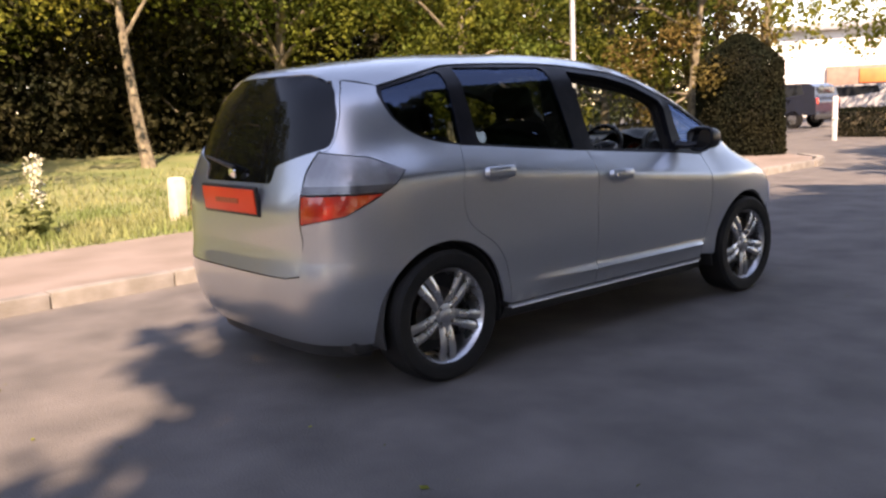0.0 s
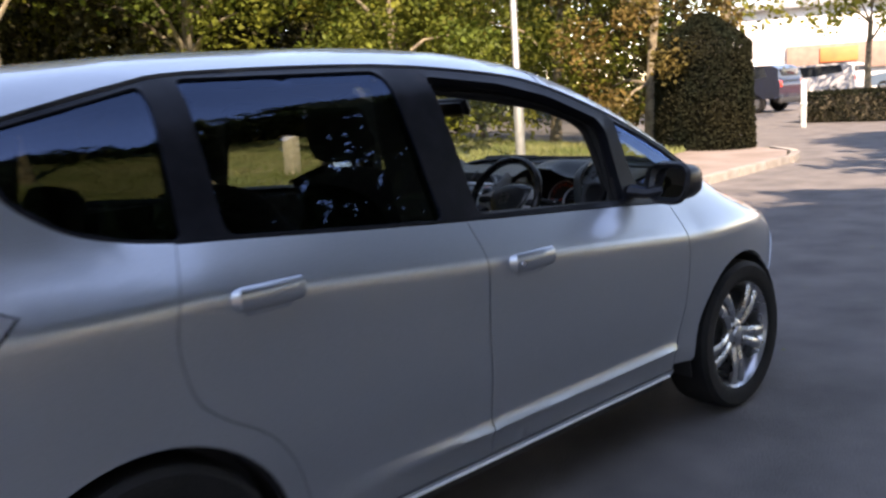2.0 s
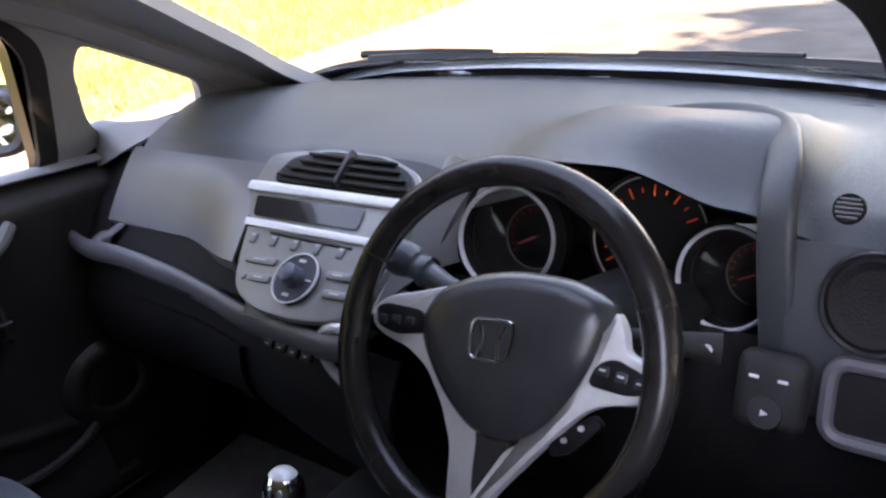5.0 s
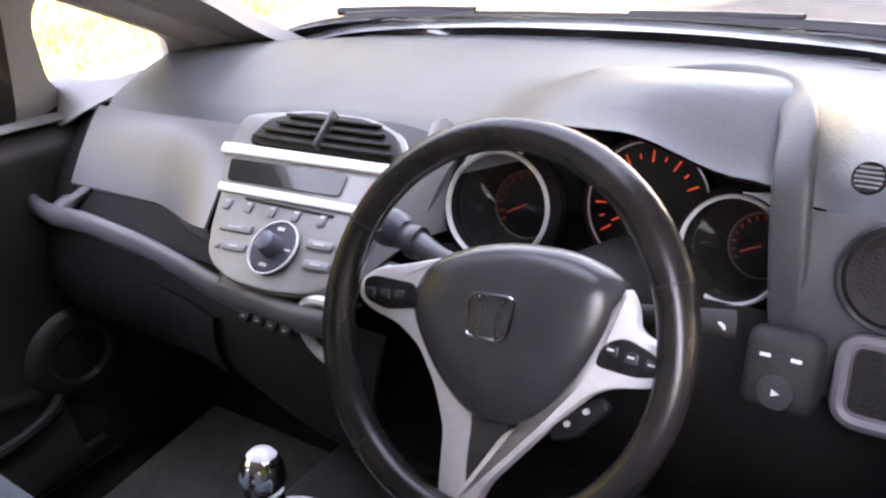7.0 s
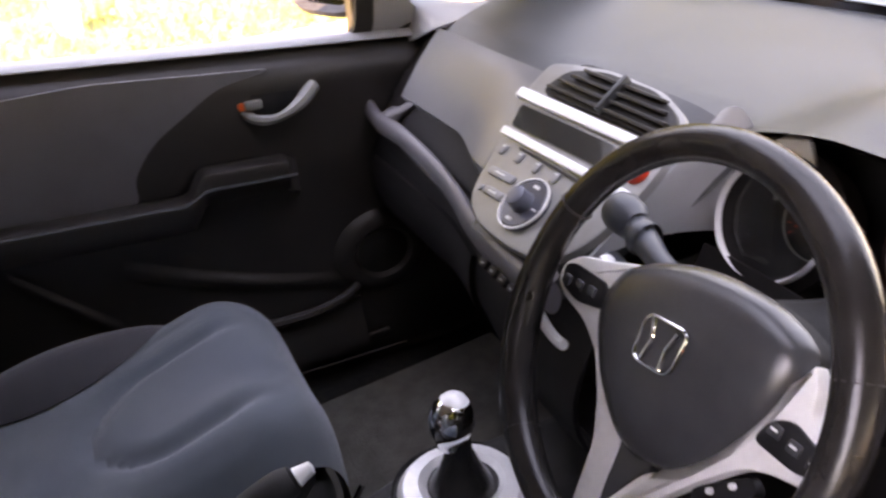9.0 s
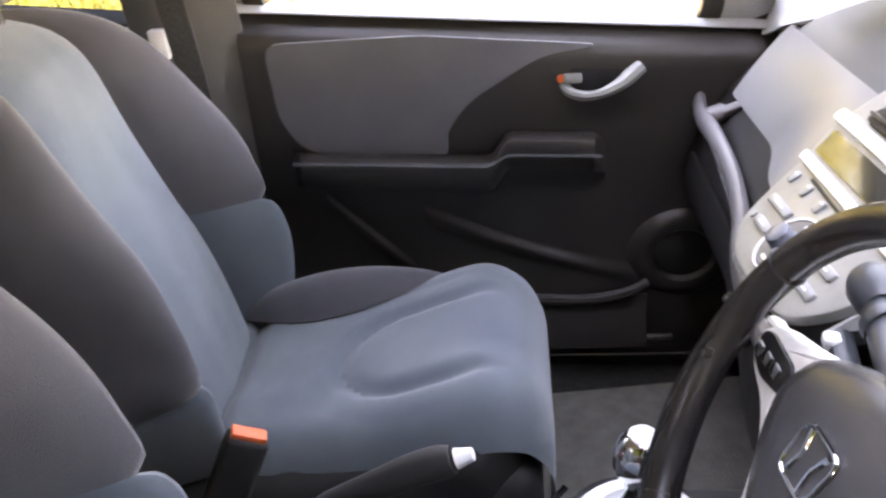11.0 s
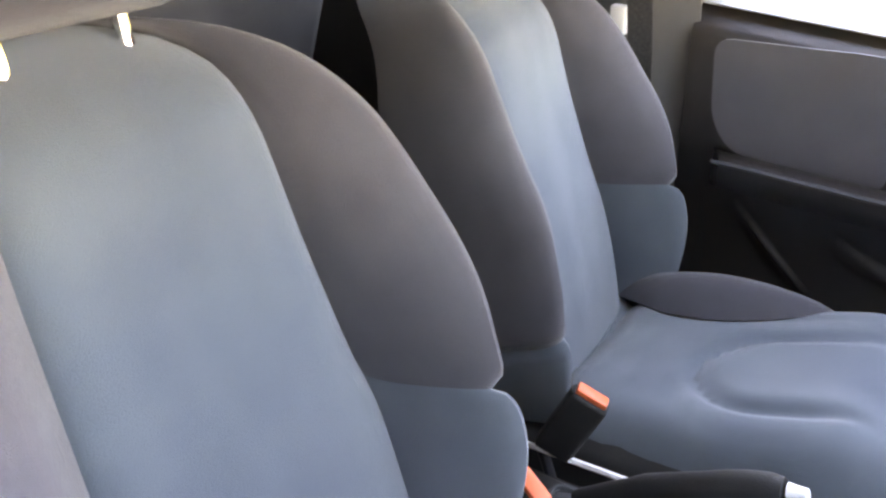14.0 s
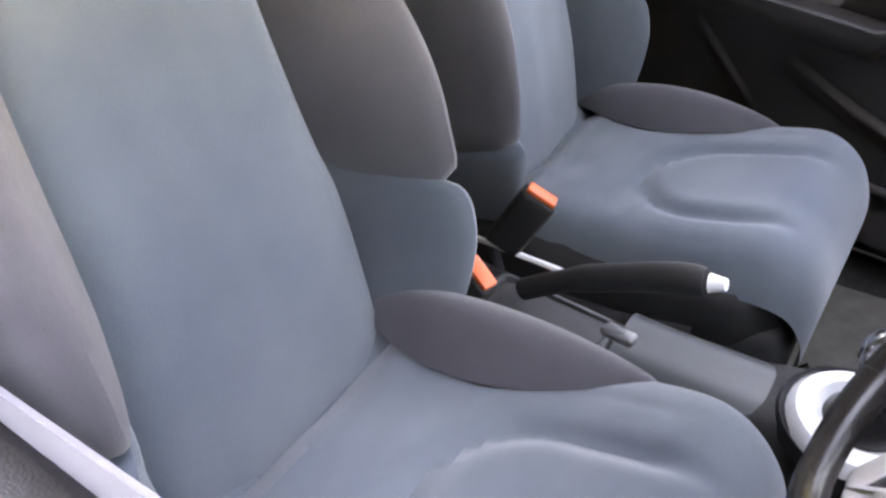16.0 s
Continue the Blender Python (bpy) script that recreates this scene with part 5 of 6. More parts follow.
def pod(cx, cy, cz, r, label, dial=True, flare=1.18, aim=(0.0, 0.0)):
    m = pose(cx, cy, cz, 90 - 20 + aim[0], 0, aim[1])
    p = part("instrument", lathe([(r * .62, -.100), (r * .66, -.085), (r * .90, -.01), (r * .95, .0), (r * 1.0, .004), (r * flare, -.008), (r * flare, -.02), (r * 1.0, -.06), (r * .70, -.10)], 56, 'Z'), M_FOOT, car, label, m=m)
    part("ring", lathe([(r * .945, -.008), (r * .955, .004), (r * .99, .008), (r * 1.03, .004), (r * 1.05, -.010)], 56, 'Z'), M_SATIN, p, "bright silver ring", m=m)
    part("dial", lathe([(.001, -.086), (r * .66, -.086), (r * .66, -.090), (.001, -.090)], 40, 'Z'), M_DIAL, p, "black dial", m=m)
    marks = []
    for i in range(15):
        a = radians(215 - 250 * i / 14)
        b = rbox(r * .085, .0011, .001, 0)
        b.transform(m @ pose(r * .55 * math.cos(a), r * .55 * math.sin(a), -.0845, 0, 0, math.degrees(a)))
        marks.append(b)
    part("dial_marks", join(*marks), M_DIAL_DIM, p, "lit orange dial marks", smooth=False)
    part("needle", rbox(r * .42, .0016, .002, 0), M_DIAL_DIM, p, m=m @ pose(-r * .18, -r * .09, -.082, 0, 0, 26))
    part("inner_ring", lathe([(r * .64, -.086), (r * .655, -.082), (r * .67, -.085)], 40, 'Z'), M_AUDIO, p, m=m)
    part("cover", lathe([(.001, -.006), (r * .9, -.010)], 40, 'Z'), M_GLASS, p, "clear dial cover", m=m)
    return p


pod(.148, .70, .911, .066, "left instrument in a silver-ringed tube", aim=(0, 6))
pod_m = pose(.298, .772, .908, 70)
rev = part("instrument", lathe([(.001, -.02), (.074, -.02), (.078, -.012), (.082, -.02), (.080, -.05)], 56, 'Z'), M_DIAL, car, "central rev counter with lit orange marks", m=pod_m)
part("ring", lathe([(.073, -.018), (.0745, -.015), (.076, -.018)], 56, 'Z'), M_SATIN, rev, "thin silver ring", m=pod_m)
for i in range(17):
    a = radians(215 - 250 * i / 16)
    part("dial_mark", rbox(.006 if i % 2 else .014, .0016, .001, 0), M_DIAL_GLOW, rev, smooth=False, m=pod_m @ pose(.058 * math.cos(a), .058 * math.sin(a), -.0185, 0, 0, math.degrees(a)))
part("needle", rbox(.045, .0018, .002, 0), M_DIAL_GLOW, rev, m=pod_m @ pose(-.02, -.012, -.016, 0, 0, 30))
pod(.428, .70, .909, .055, "right fuel gauge in a silver-ringed tube", aim=(0, -4))
part("pod_horn", plate2d(rounded([(-.060, .030), (-.034, .058), (-.004, .066), (.034, .056), (.022, .070), (.010, .086), (.004, .098), (-.012, .088), (-.040, .066)], .005)[::-1], .006, .002), M_SATIN, car, "silver trim above the instrument", m=pose(.148, .70, .911, 70, 0, 6) @ pose(0, .002, -.006))
part("pod_horn", plate2d([(.0555 * math.cos(radians(a)), .0555 * math.sin(radians(a))) for a in range(-50, 101, 10)] + [(.030, .062), (.068, .068), (.072, .050), (.071, .0), (.060, -.038)], .006, .002), M_SATIN, car, "silver trim beside the gauge", m=pose(.428, .70, .909, 70, 0, -4) @ pose(0, .002, -.006))
def cluster_wing(u, v):
    a = Vector(STACK @ Vector((.155, .25 - .22 * v, .0)))
    b = Vector((.082 - .012 * v, .725 - .03 * v, .99 - .12 * v))
    p = a.lerp(b, u)
    return tuple(p + Vector((0, 0, .012 * math.sin(math.pi * u))))


part("cluster_wing", sheet(cluster_wing, 10, 12, .004), M_PILLAR, car, "satin grey panel beside the instruments")
RIB = spline([(.175, .80, .998), (.22, .828, 1.018), (.28, .850, 1.033), (.37, .850, 1.042), (.445, .80, 1.046), (.480, .715, 1.044), (.494, .652, 1.014), (.500, .634, .95), (.505, .634, .85)], 5)
def rib(u, v):
    """A flat band with rolled edges that arches over the instruments and runs down beside them."""
    i = int(round(v * 40))
    p = Vector(RIB[i])
    d = (Vector(RIB[min(40, i + 1)]) - Vector(RIB[max(0, i - 1)])).normalized()
    n = Vector((-.15, -.75, .65))
    s = d.cross(n).normalized()
    n = s.cross(d).normalized()
    half = .004 + .0135 * min(1, i / 18)
    a = math.pi * (2 * u - 1)
    c, q = math.cos(a), math.sin(a)
    return tuple(p + s * (half * math.copysign(abs(q) ** .45, q)) + n * (.008 * math.copysign(abs(c) ** .6, c) + .002))


part("cowl_side", sheet(rib, 20, 40), M_DASH, car, "grey arched band round the instruments")
part("cowl_seam", sweep([(.524, .658, .985), (.530, .650, .93), (.533, .647, .87)], .0018, 5), M_CHROME, car)
def right_face(u, v):
    x = .512 + .168 * u
    return (x, .655 - .035 * math.sin(math.pi * v * .8), .985 - .17 * v)


rf = part("right_dash_face", sheet(right_face, 8, 10, .005), M_DASH, car, "grey dash face beside the driver's door")
part("side_demister", lathe([(.001, .003), (.016, .003), (.019, .006), (.021, 0), (.001, 0)], 24, 'Z'), M_DASH_DARK, rf, "small round side vent", m=pose(.551, .668, 1.016, 60, 0, 0) @ Matrix.Scale(.70, 4))
for i in range(5):
    part("demister_slat", rbox(.030 * math.cos(.36 * (i - 2)) * .78, .0018, .003, .0006), M_DASH_LIGHT, rf, m=pose(.551, .668, 1.016, 60) @ pose(0, .0042 * (i - 2), .0035))
rv = part("side_vent", lathe([(.030, .006), (.038, .010), (.043, .006), (.045, -.01)], 32, 'Z'), M_FOOT, car, "round black air vent", m=pose(.589, .622, .949, 72))
part("vent_core", lathe([(.001, .0), (.032, .004), (.032, -.006), (.001, -.006)], 28, 'Z'), M_FOOT, rv, m=pose(.589, .622, .949, 72))
part("vent_rim", lathe([(.042, .008), (.045, .010), (.047, .006)], 32, 'Z'), M_BLACK, rv, m=pose(.589, .622, .949, 72))
pocket = rounded([(-.033, -.036), (.050, -.036), (.050, .036), (-.033, .036)], .020, 5)
POCKET = pose(.592, .598, .859, 72)
cup = part("cup_holder", sweep([(x, y, 0) for x, y in pocket], .0075, 8, 1, True), M_RAIL, car, "mauve-grey frame of a square pocket", m=POCKET)
part("pocket_well", plate2d(inset(pocket, .002), .004), M_FOOT, cup, "black pocket recess", m=POCKET @ pose(0, 0, -.004))
mc = part("mirror_switch", rbox(.066, .03, .076, .014, 3), M_DASH_DARK, car, "black mirror control switch", m=pose(.515, .583, .862, -20))
part("switch_dial", lathe([(.001, .006), (.015, .006), (.017, .0), (.001, 0)], 24, 'Z'), M_PLASTIC, mc, m=pose(.515, .5655, .850, 70))
part("switch_mark", plate2d([(-.003, -.003), (.004, 0), (-.003, .003)], .001), M_WHITE_PRINT, mc, m=pose(.515, .5595, .852, 70))
for i in (-1, 1):
    part("switch_mark", rbox(.009, .002, .003, .0005), M_WHITE_PRINT, mc, m=pose(.515 + .013 * i, .5705, .882, -20))

# steering column and stalks
M_STALK = mat("stalk_blue_grey", (.034, .040, .050), .4, 0, (.045, .052, .062), 30, .05, 400)
part("column_cowl", sweep([(.335, .47, .925), (.335, .58, .88), (.335, .70, .84)], [.060, .070, .08], 14, .8), M_DASH_DARK, car, "black steering column cowl")
st = part("wiper_stalk", sweep([(.27, .50, .935), (.20, .515, .94), (.145, .53, .948), (.12, .535, .950)], [.010, .011, .016, .014], 10), M_STALK, car, "dark column stalk")
part("stalk_end", lathe([(.001, -.004), (.013, -.003), (.019, .002), (.021, .012), (.019, .030), (.012, .040)], 24), M_STALK, st, "round ribbed stalk end", m=pose(.112, .533, .953, 0, 0, -8))
part("stalk_lever", sweep([(.26, .485, .915), (.19, .495, .917), (.14, .505, .920)], [.009, .011, .010], 10, .7), M_STALK, st, "flat lower stalk")
part("stalk_tip", rbox(.016, .014, .012, .004), M_SATIN, st, m=pose(.150, .495, .922, 0, 0, -10))
part("stalk_ring", lathe([(.017, -.006), (.018, 0), (.017, .006)], 16), M_STALK, st, m=pose(.165, .525, .945))
st = part("light_stalk", sweep([(.40, .50, .935), (.45, .52, .930), (.485, .535, .925)], [.009, .011, .014], 10), M_DASH_DARK, car, "black light stalk")
part("stalk_mark", lathe([(.001, .001), (.005, .001), (.005, 0)], 10, 'Y'), M_WHITE_PRINT, st, m=pose(.478, .520, .930))

# steering wheel in its own frame
WHEEL = Matrix.Translation((.322, .415, .945)) @ Matrix(((1, 0, 0, 0), (0, .454, -.891, 0), (0, .891, .454, 0), (0, 0, 0, 1))) @ Matrix.Scale(.945, 4)
sw = tagged(new("steering_wheel"), "three-spoked black leather steering wheel with silver spokes")
sw.parent = car
rimw = sweep([(.170 * math.cos(2 * math.pi * i / 72), .170 * math.sin(2 * math.pi * i / 72), 0) for i in range(72)], [.0150 + .0022 * max(0, math.cos(2 * (2 * math.pi * i / 72) - 1.2)) for i in range(72)], 14, 1.0, True)
part("wheel_rim", rimw, M_LEATHER, sw, "black leather rim", m=WHEEL)
for a in (24, 156, 232, 308):
    r = radians(a)
    part("rim_seam", sweep([(.170 * math.cos(r) + .0160 * math.cos(q) * math.cos(r), .170 * math.sin(r) + .0160 * math.cos(q) * math.sin(r), .0160 * math.sin(q)) for q in [2 * math.pi * k / 16 for k in range(16)]], .0012, 5, 1, True), M_BLACK, sw, m=WHEEL)
hub_out = rounded([(-.105, .008), (-.091, .044), (-.046, .068), (.002, .079), (.060, .080), (.108, .064), (.102, .018), (.087, -.020), (.066, -.055), (.040, -.080), (.004, -.090), (-.026, -.083), (-.064, -.056), (-.094, -.018)], .022, 3)
def pad(u, v):
    k = len(hub_out)
    p = hub_out[int(round(u * k)) % k]
    f = 1 - v
    return (p[0] * math.sin(math.pi / 2 * f) ** .9, p[1] * math.sin(math.pi / 2 * f) ** .9, -.036 + .030 * (1 - f ** 3.2))


bm = sheet(pad, len(hub_out), 10)
bmesh.ops.remove_doubles(bm, verts=bm.verts[:], dist=1e-5)
part("airbag_cover", bm, M_AIRBAG, sw, "dark grey airbag cover", m=WHEEL)
part("hub_back", plate2d(inset(hub_out, .006), .034), M_DASH_DARK, sw, m=WHEEL @ pose(0, 0, -.066))
badge = rounded([(-.026, .027), (.021, .031), (.018, -.008), (-.024, -.012)], .010)
emb = part("emblem", plate2d(badge[::-1], .002), M_AIRBAG, sw, "plain square chrome badge", m=WHEEL @ pose(0, 0, -.0060))
part("emblem_ring", sweep([(x, y, 0) for x, y in badge], .0015, 6, 1, True), M_CHROME, emb, m=WHEEL @ pose(0, 0, -.0030))
for s in (-1, 1):
    part("emblem_bar", sweep([(s * .014 - .003, .026, 0), (s * .0085 - .003, .010, 0), (s * .011 - .003, -.008, 0)], [.0024, .0018, .0022], 6), M_CHROME, emb, m=WHEEL @ pose(0, 0, -.0030))
LEFT_ARM = [(-.070, .052), (-.114, .037), (-.152, .026), (-.168, .012), (-.168, -.006), (-.150, -.016), (-.115, -.022), (-.086, -.037), (-.061, -.068), (-.043, -.104), (-.036, -.168), (-.008, -.168), (-.010, -.120), (-.012, -.084), (-.036, -.070), (-.078, -.030), (-.088, .004)]
RIGHT_ARM = [(.108, .062), (.121, .044), (.124, .026), (.148, .018), (.160, .006), (.158, -.010), (.142, -.018), (.116, -.024), (.096, -.034), (.071, -.063), (.042, -.102), (.014, -.140), (.004, -.168), (-.020, -.168), (-.012, -.150), (.020, -.090), (.052, -.070), (.084, -.022), (.098, .018)]
LEFT_PAD = [(-.161, .013), (-.148, .019), (-.098, .020), (-.091, -.002), (-.128, -.011), (-.156, -.006)]
RIGHT_PAD = [(.100, .010), (.116, .019), (.142, .012), (.152, .004), (.150, -.006), (.132, -.011), (.094, -.010)]
for arm, keys in ((LEFT_ARM, LEFT_PAD), (RIGHT_ARM, RIGHT_PAD)):
    sp = part("spoke", plate2d(rounded(arm, .010, 3)[::-1], .014, .005), M_SATIN, sw, "silver spoke", m=WHEEL @ pose(0, 0, -.036))
    part("button_pad", plate2d(rounded(keys, .008)[::-1], .005, .0015), M_BLACK, sp, "black button pad", m=WHEEL @ pose(0, 0, -.0240))
    mx = sum(p[0] for p in keys) / len(keys)
    for k in (-1, 0, 1):
        part("button", rbox(.012, .010, .004, .002), M_AIRBAG, sp, m=WHEEL @ pose(mx + .018 * k, .004 - .002 * k * (1 if mx > 0 else -1), -.0180))
        if mx > 0:
            part("button_mark", rbox(.006, .0018, .0006, 0), M_WHITE_PRINT, sp, smooth=False, m=WHEEL @ pose(mx + .018 * k, .005 - .002 * k, -.0158))
part("switch_pod", plate2d(rounded([(.100, -.036), (.112, -.044), (.084, -.078), (.064, -.086), (.060, -.074)], .006)[::-1], .010, .003), M_BLACK, sw, "black switch pod under the spoke", m=WHEEL @ pose(0, 0, -.040))
part("airbag_tail", plate2d(rounded([(-.016, -.080), (.026, -.082), (.012, -.118), (-.008, -.150), (-.014, -.120)], .006)[::-1], .012, .003), M_AIRBAG, sw, "dark grey lower tail of the airbag cover", m=WHEEL @ pose(0, 0, -.036))
for i in range(2):
    part("button", lathe([(.001, .004), (.0025, .004), (.003, 0)], 10, 'Z'), M_WHITE_PRINT, sw, m=WHEEL @ pose(.092 - .015 * i, -.051 - .015 * i, -.0305))
part("key_ring", sweep([(.044 + .047 * math.cos(q), .500 - .006 * math.sin(q), .816 + .047 * math.sin(q)) for q in [radians(75 + 7.5 * k) for k in range(29)]], .0065, 8, 1), M_SATIN, car, "silver ring below the dash")

# gear lever, handbrake, console
con = part("centre_console", sheet(lambda u, v: (.085 * (2 * u - 1) + .02, -.22 + .78 * v, .53 + .07 * smooth01(.45, .75, v) - .06 * abs(2 * u - 1) ** 5), 10, 20, .008), M_DASH_DARK, car, "black centre console")
part("console_top", sheet(lambda u, v: (.020 + (.052 + .020 * smooth01(.35, .8, v)) * (2 * u - 1), .10 + .44 * v, .568 + .014 * smooth01(.0, .5, v) - .012 * abs(2 * u - 1) ** 4), 12, 20, .006), M_DASH, con, "satin grey console top round the gear lever")
part("brake_slot", plate2d(rounded([(-.030, -.075), (.032, -.075), (.040, .03), (.030, .08), (-.030, .08)], .014)[::1], .006, .002), M_SEAT_BACK, con, "black handbrake slot", m=pose(.045, .005, .556))
part("slot_frame", sweep([(.045 + x, .005 + y, .562) for x, y in rounded([(-.034, -.080), (.036, -.080), (.044, .03), (.034, .085), (-.034, .085)], .014)], .0045, 6, 1, True), M_DASH, con, "grey frame of the handbrake slot")
cup = part("cup_well", lathe([(.001, -.05), (.030, -.05), (.034, .0), (.038, .004), (.040, -.002)], 28, 'Z'), M_DASH_DARK, con, "round black cup well", m=pose(.035, -.135, .556))
for s in (-1, 1):
    part("console_edge", sweep([(.02 + s * .080, -.20, .535), (.02 + s * .080, -.02, .545), (.02 + s * .078, .05, .555)], .0045, 6), M_SATIN, con)
gear = tagged(new("gear_lever"), "short gear lever with a chrome-topped ball knob")
gear.parent = car
part("gear_knob", lathe([(.001, .030), (.014, .027), (.023, .016), (.027, 0), (.024, -.016), (.015, -.030), (.012, -.038)], 28, 'Z'), M_CHROME, gear, "chrome and black ball knob", m=pose(.030, .374, .702, -12))
part("knob_cap", lathe([(.001, .033), (.012, .0305), (.017, .025)], 24, 'Z'), M_SATIN, gear, m=pose(.030, .374, .702, -12))
part("lever", sweep([(.024, .384, .60), (.030, .376, .69)], .008, 8), M_BLACK, gear)
part("gaiter", lathe([(.012, .085), (.016, .05), (.028, .02), (.040, .0)], 20, 'Z'), M_LEATHER, gear, "black gaiter", m=pose(.026, .382, .600))
part("gear_surround", lathe([(.040, .0), (.052, .010), (.070, .006), (.078, -.004), (.080, -.03)], 32, 'Z'), M_SATIN, gear, "silver gear surround", m=pose(.026, .382, .596))
part("gear_surround_rim", lathe([(.080, -.01), (.086, -.004), (.090, -.02)], 32, 'Z'), M_BLACK, gear, m=pose(.026, .382, .596))
hb = part("handbrake", sweep(spline([(.045, -.03, .585), (.048, .03, .635), (.050, .09, .672), (.052, .15, .705), (.054, .185, .718)], 3), [.013] * 4 + [.0155] * 4 + [.0165] * 4 + [.014], 12, 1.15), M_SEAT_BACK, car, "black handbrake lever")
part("release_button", lathe([(.001, .012), (.007, .010), (.009, 0), (.011, -.008)], 14, 'Y'), M_SATIN, hb, "bright release button", m=pose(.054, .196, .722, 20))
part("tray_lip", rbox(.020, .045, .014, .006, 3), M_DASH_LIGHT, con, "bright catch at the console's edge", m=pose(.085, .115, .622, 12, 0, -14))


# seats
def seat(ox, oy, oz, s_in, fore, label, lift=0):
    """A front seat about its hip point; s_in is the side of the buckle."""
    seat_ob = tagged(new("car_seat"), label)
    seat_ob.parent = car
    o = Vector((ox, oy, oz))
    hw = lerp_curve([(-.05, .225), (0, .235), (.2, .252), (.40, .258), (.47, .245), (.52, .22), (.56, .19)])
    prof = spline([(-.06, -.03), (0, 0), (.15, .026), (.30, .055), (.40, .088), (.46, .102), (.515, .082), (.546, .03), (.552, -.03), (.545, -.075)], 5)

    def prof_at(v):
        t = v * (len(prof) - 1)
        i = min(len(prof) - 2, int(t))
        return Vector(prof[i]).lerp(Vector(prof[i + 1]), t - i)

    rise = lerp_curve([(-.06, -.03), (0, 0), (.15, .026), (.30, .055), (.40, .088)])

    slim = .78 if ox < 0 else 1.0   # the passenger cushion is narrower beside the console

    def groove(a, l):
        d = math.hypot(a, min(0, l - .34)) if l < .34 else abs(a)
        k = math.exp(-((d - .105) / .014) ** 2) * smooth01(.50, .40, l)
        k2 = .6 * math.exp(-((d - .165) / .010) ** 2) * smooth01(.20, .26, l) * smooth01(.46, .38, l)
        return -.013 * k - .003 * k2 + .004 * smooth01(.105, .07, d) * smooth01(.5, .4, l)

    def cushion(u, v):
        l, h = prof_at(v)
        r = 2 * u - 1
        a = r * hw(l) * (slim if r * s_in > 0 else 1)
        z = h - .075 * abs(r) ** 8 + groove(a, l) + .016 * abs(r) ** 2 * (1 - abs(r) ** 6) - .022 * math.exp(-((l - fore - .022) / .016) ** 2)
        z += .004 * noise.noise(Vector((a * 12 + ox, l * 8, 0))) + .0035 * noise.noise(Vector((a * 9 + ox * 3, l * 46, 2.0))) * smooth01(.02, .10, l) * smooth01(.36, .24, l)
        return tuple(o + Vector((a, l, z)))

    part("cushion", sheet(cushion, 84, 96), M_CLOTH_BLUE, seat_ob, "blue-grey cloth seat cushion")
    for s in (-1, 1):
        def crescent(u, v):
            l = -.05 + .455 * v
            k = math.sin(math.pi * min(1, max(0, v))) ** .75
            near = s == s_in and ox < 0
            inner = .246 - (.040 if near else .125) * k
            a = inner + (hw(l) + .012 - inner) * u
            h = rise(l)
            r = min(1.12, a / hw(l))
            z = h - .10 * r ** 8 + .016 * r ** 2 * (1 - r ** 6) - .006 + (.010 if near else .071) * k * math.sin(math.pi * (.03 + .90 * u)) ** .8
            return tuple(o + Vector((s * a * (slim if near else 1), l, z)))
        part("cushion_bolster", sheet(crescent, 16, 26), M_CLOTH_DARK, seat_ob, "charcoal side bolster")
    part("cushion_base", rbox(.42, .56, .15, .04, 3), M_SEAT_BACK, seat_ob, "black seat base", m=pose(ox - .03 * s_in, oy + .255, oz - .115, 4))
    crest = lerp_curve([(-.06, -.03), (0, 0), (.15, .026), (.30, .055), (.40, .088), (.46, .100), (.52, .085)])

    def valance(u, v):
        l = .02 + .485 * u
        w = hw(l) * slim
        a = w * .945 + (.055 * w + .007) * smooth01(0, .18, v) - .02 * smooth01(.5, 1, v) - .03 * smooth01(.88, 1, u)
        return tuple(o + Vector((s_in * a, l, crest(l) - .040 - .018 * u - .135 * v)))

    part("seat_valance", sheet(valance, 24, 10), M_SEAT_BACK, seat_ob, "black plastic side of the seat base")
    part("seat_rail", sweep([(ox + s_in * .185, oy + .44, oz - .10), (ox + s_in * .190, oy + .53, oz - .085), (ox + s_in * .175, oy + .565, oz - .05)], .005, 6), M_CHROME, seat_ob, "bright seat adjuster bar")

    tl = radians(16)
    n = Vector((0, math.cos(tl), math.sin(tl)))
    up = Vector((0, -math.sin(tl), math.cos(tl)))
    wb = lerp_curve([(-.04, .19), (0, .205), (.08, .236), (.16, .252), (.205, .240), (.23, .240), (.35, .246), (.46, .228), (.54, .190), (.59, .145), (.62, .09), (.635, .04)])
    ws = lerp_curve([(-.04, .17), (0, .172), (.10, .176), (.20, .170), (.27, .155), (.36, .140), (.48, .130), (.56, .122), (.60, .10), (.635, .03)])
    kk = lerp_curve([(-.04, .5), (.03, .8), (.14, 1.05), (.28, 1.05), (.42, .75), (.55, .40), (.635, .2)])

    def roll(h):
        return -.13 * max(0, (h - .46) / .175) ** 3.2

    def back_point(a, h, d):
        return tuple(o + Vector((a, fore, 0)) + up * (h + lift) + n * (d + roll(h)))

    def centre(u, v):
        h = -.04 + .675 * v
        a = (2 * u - 1) * ws(h)
        d = .012 * (1 - abs(2 * u - 1) ** 4) + .018 * math.sin(math.pi * min(1, v * 1.6)) * (1 - (2 * u - 1) ** 2)
        d += .0035 * noise.noise(Vector((a * 12, h * 9, ox))) + .0025 * noise.noise(Vector((a * 22, h * 5, ox + 4))) - .014 * abs(2 * u - 1) ** 14
        return back_point(a, h, d)

    part("backrest", sheet(centre, 28, 40), M_CLOTH_BLUE, seat_ob, "blue-grey cloth backrest panel")
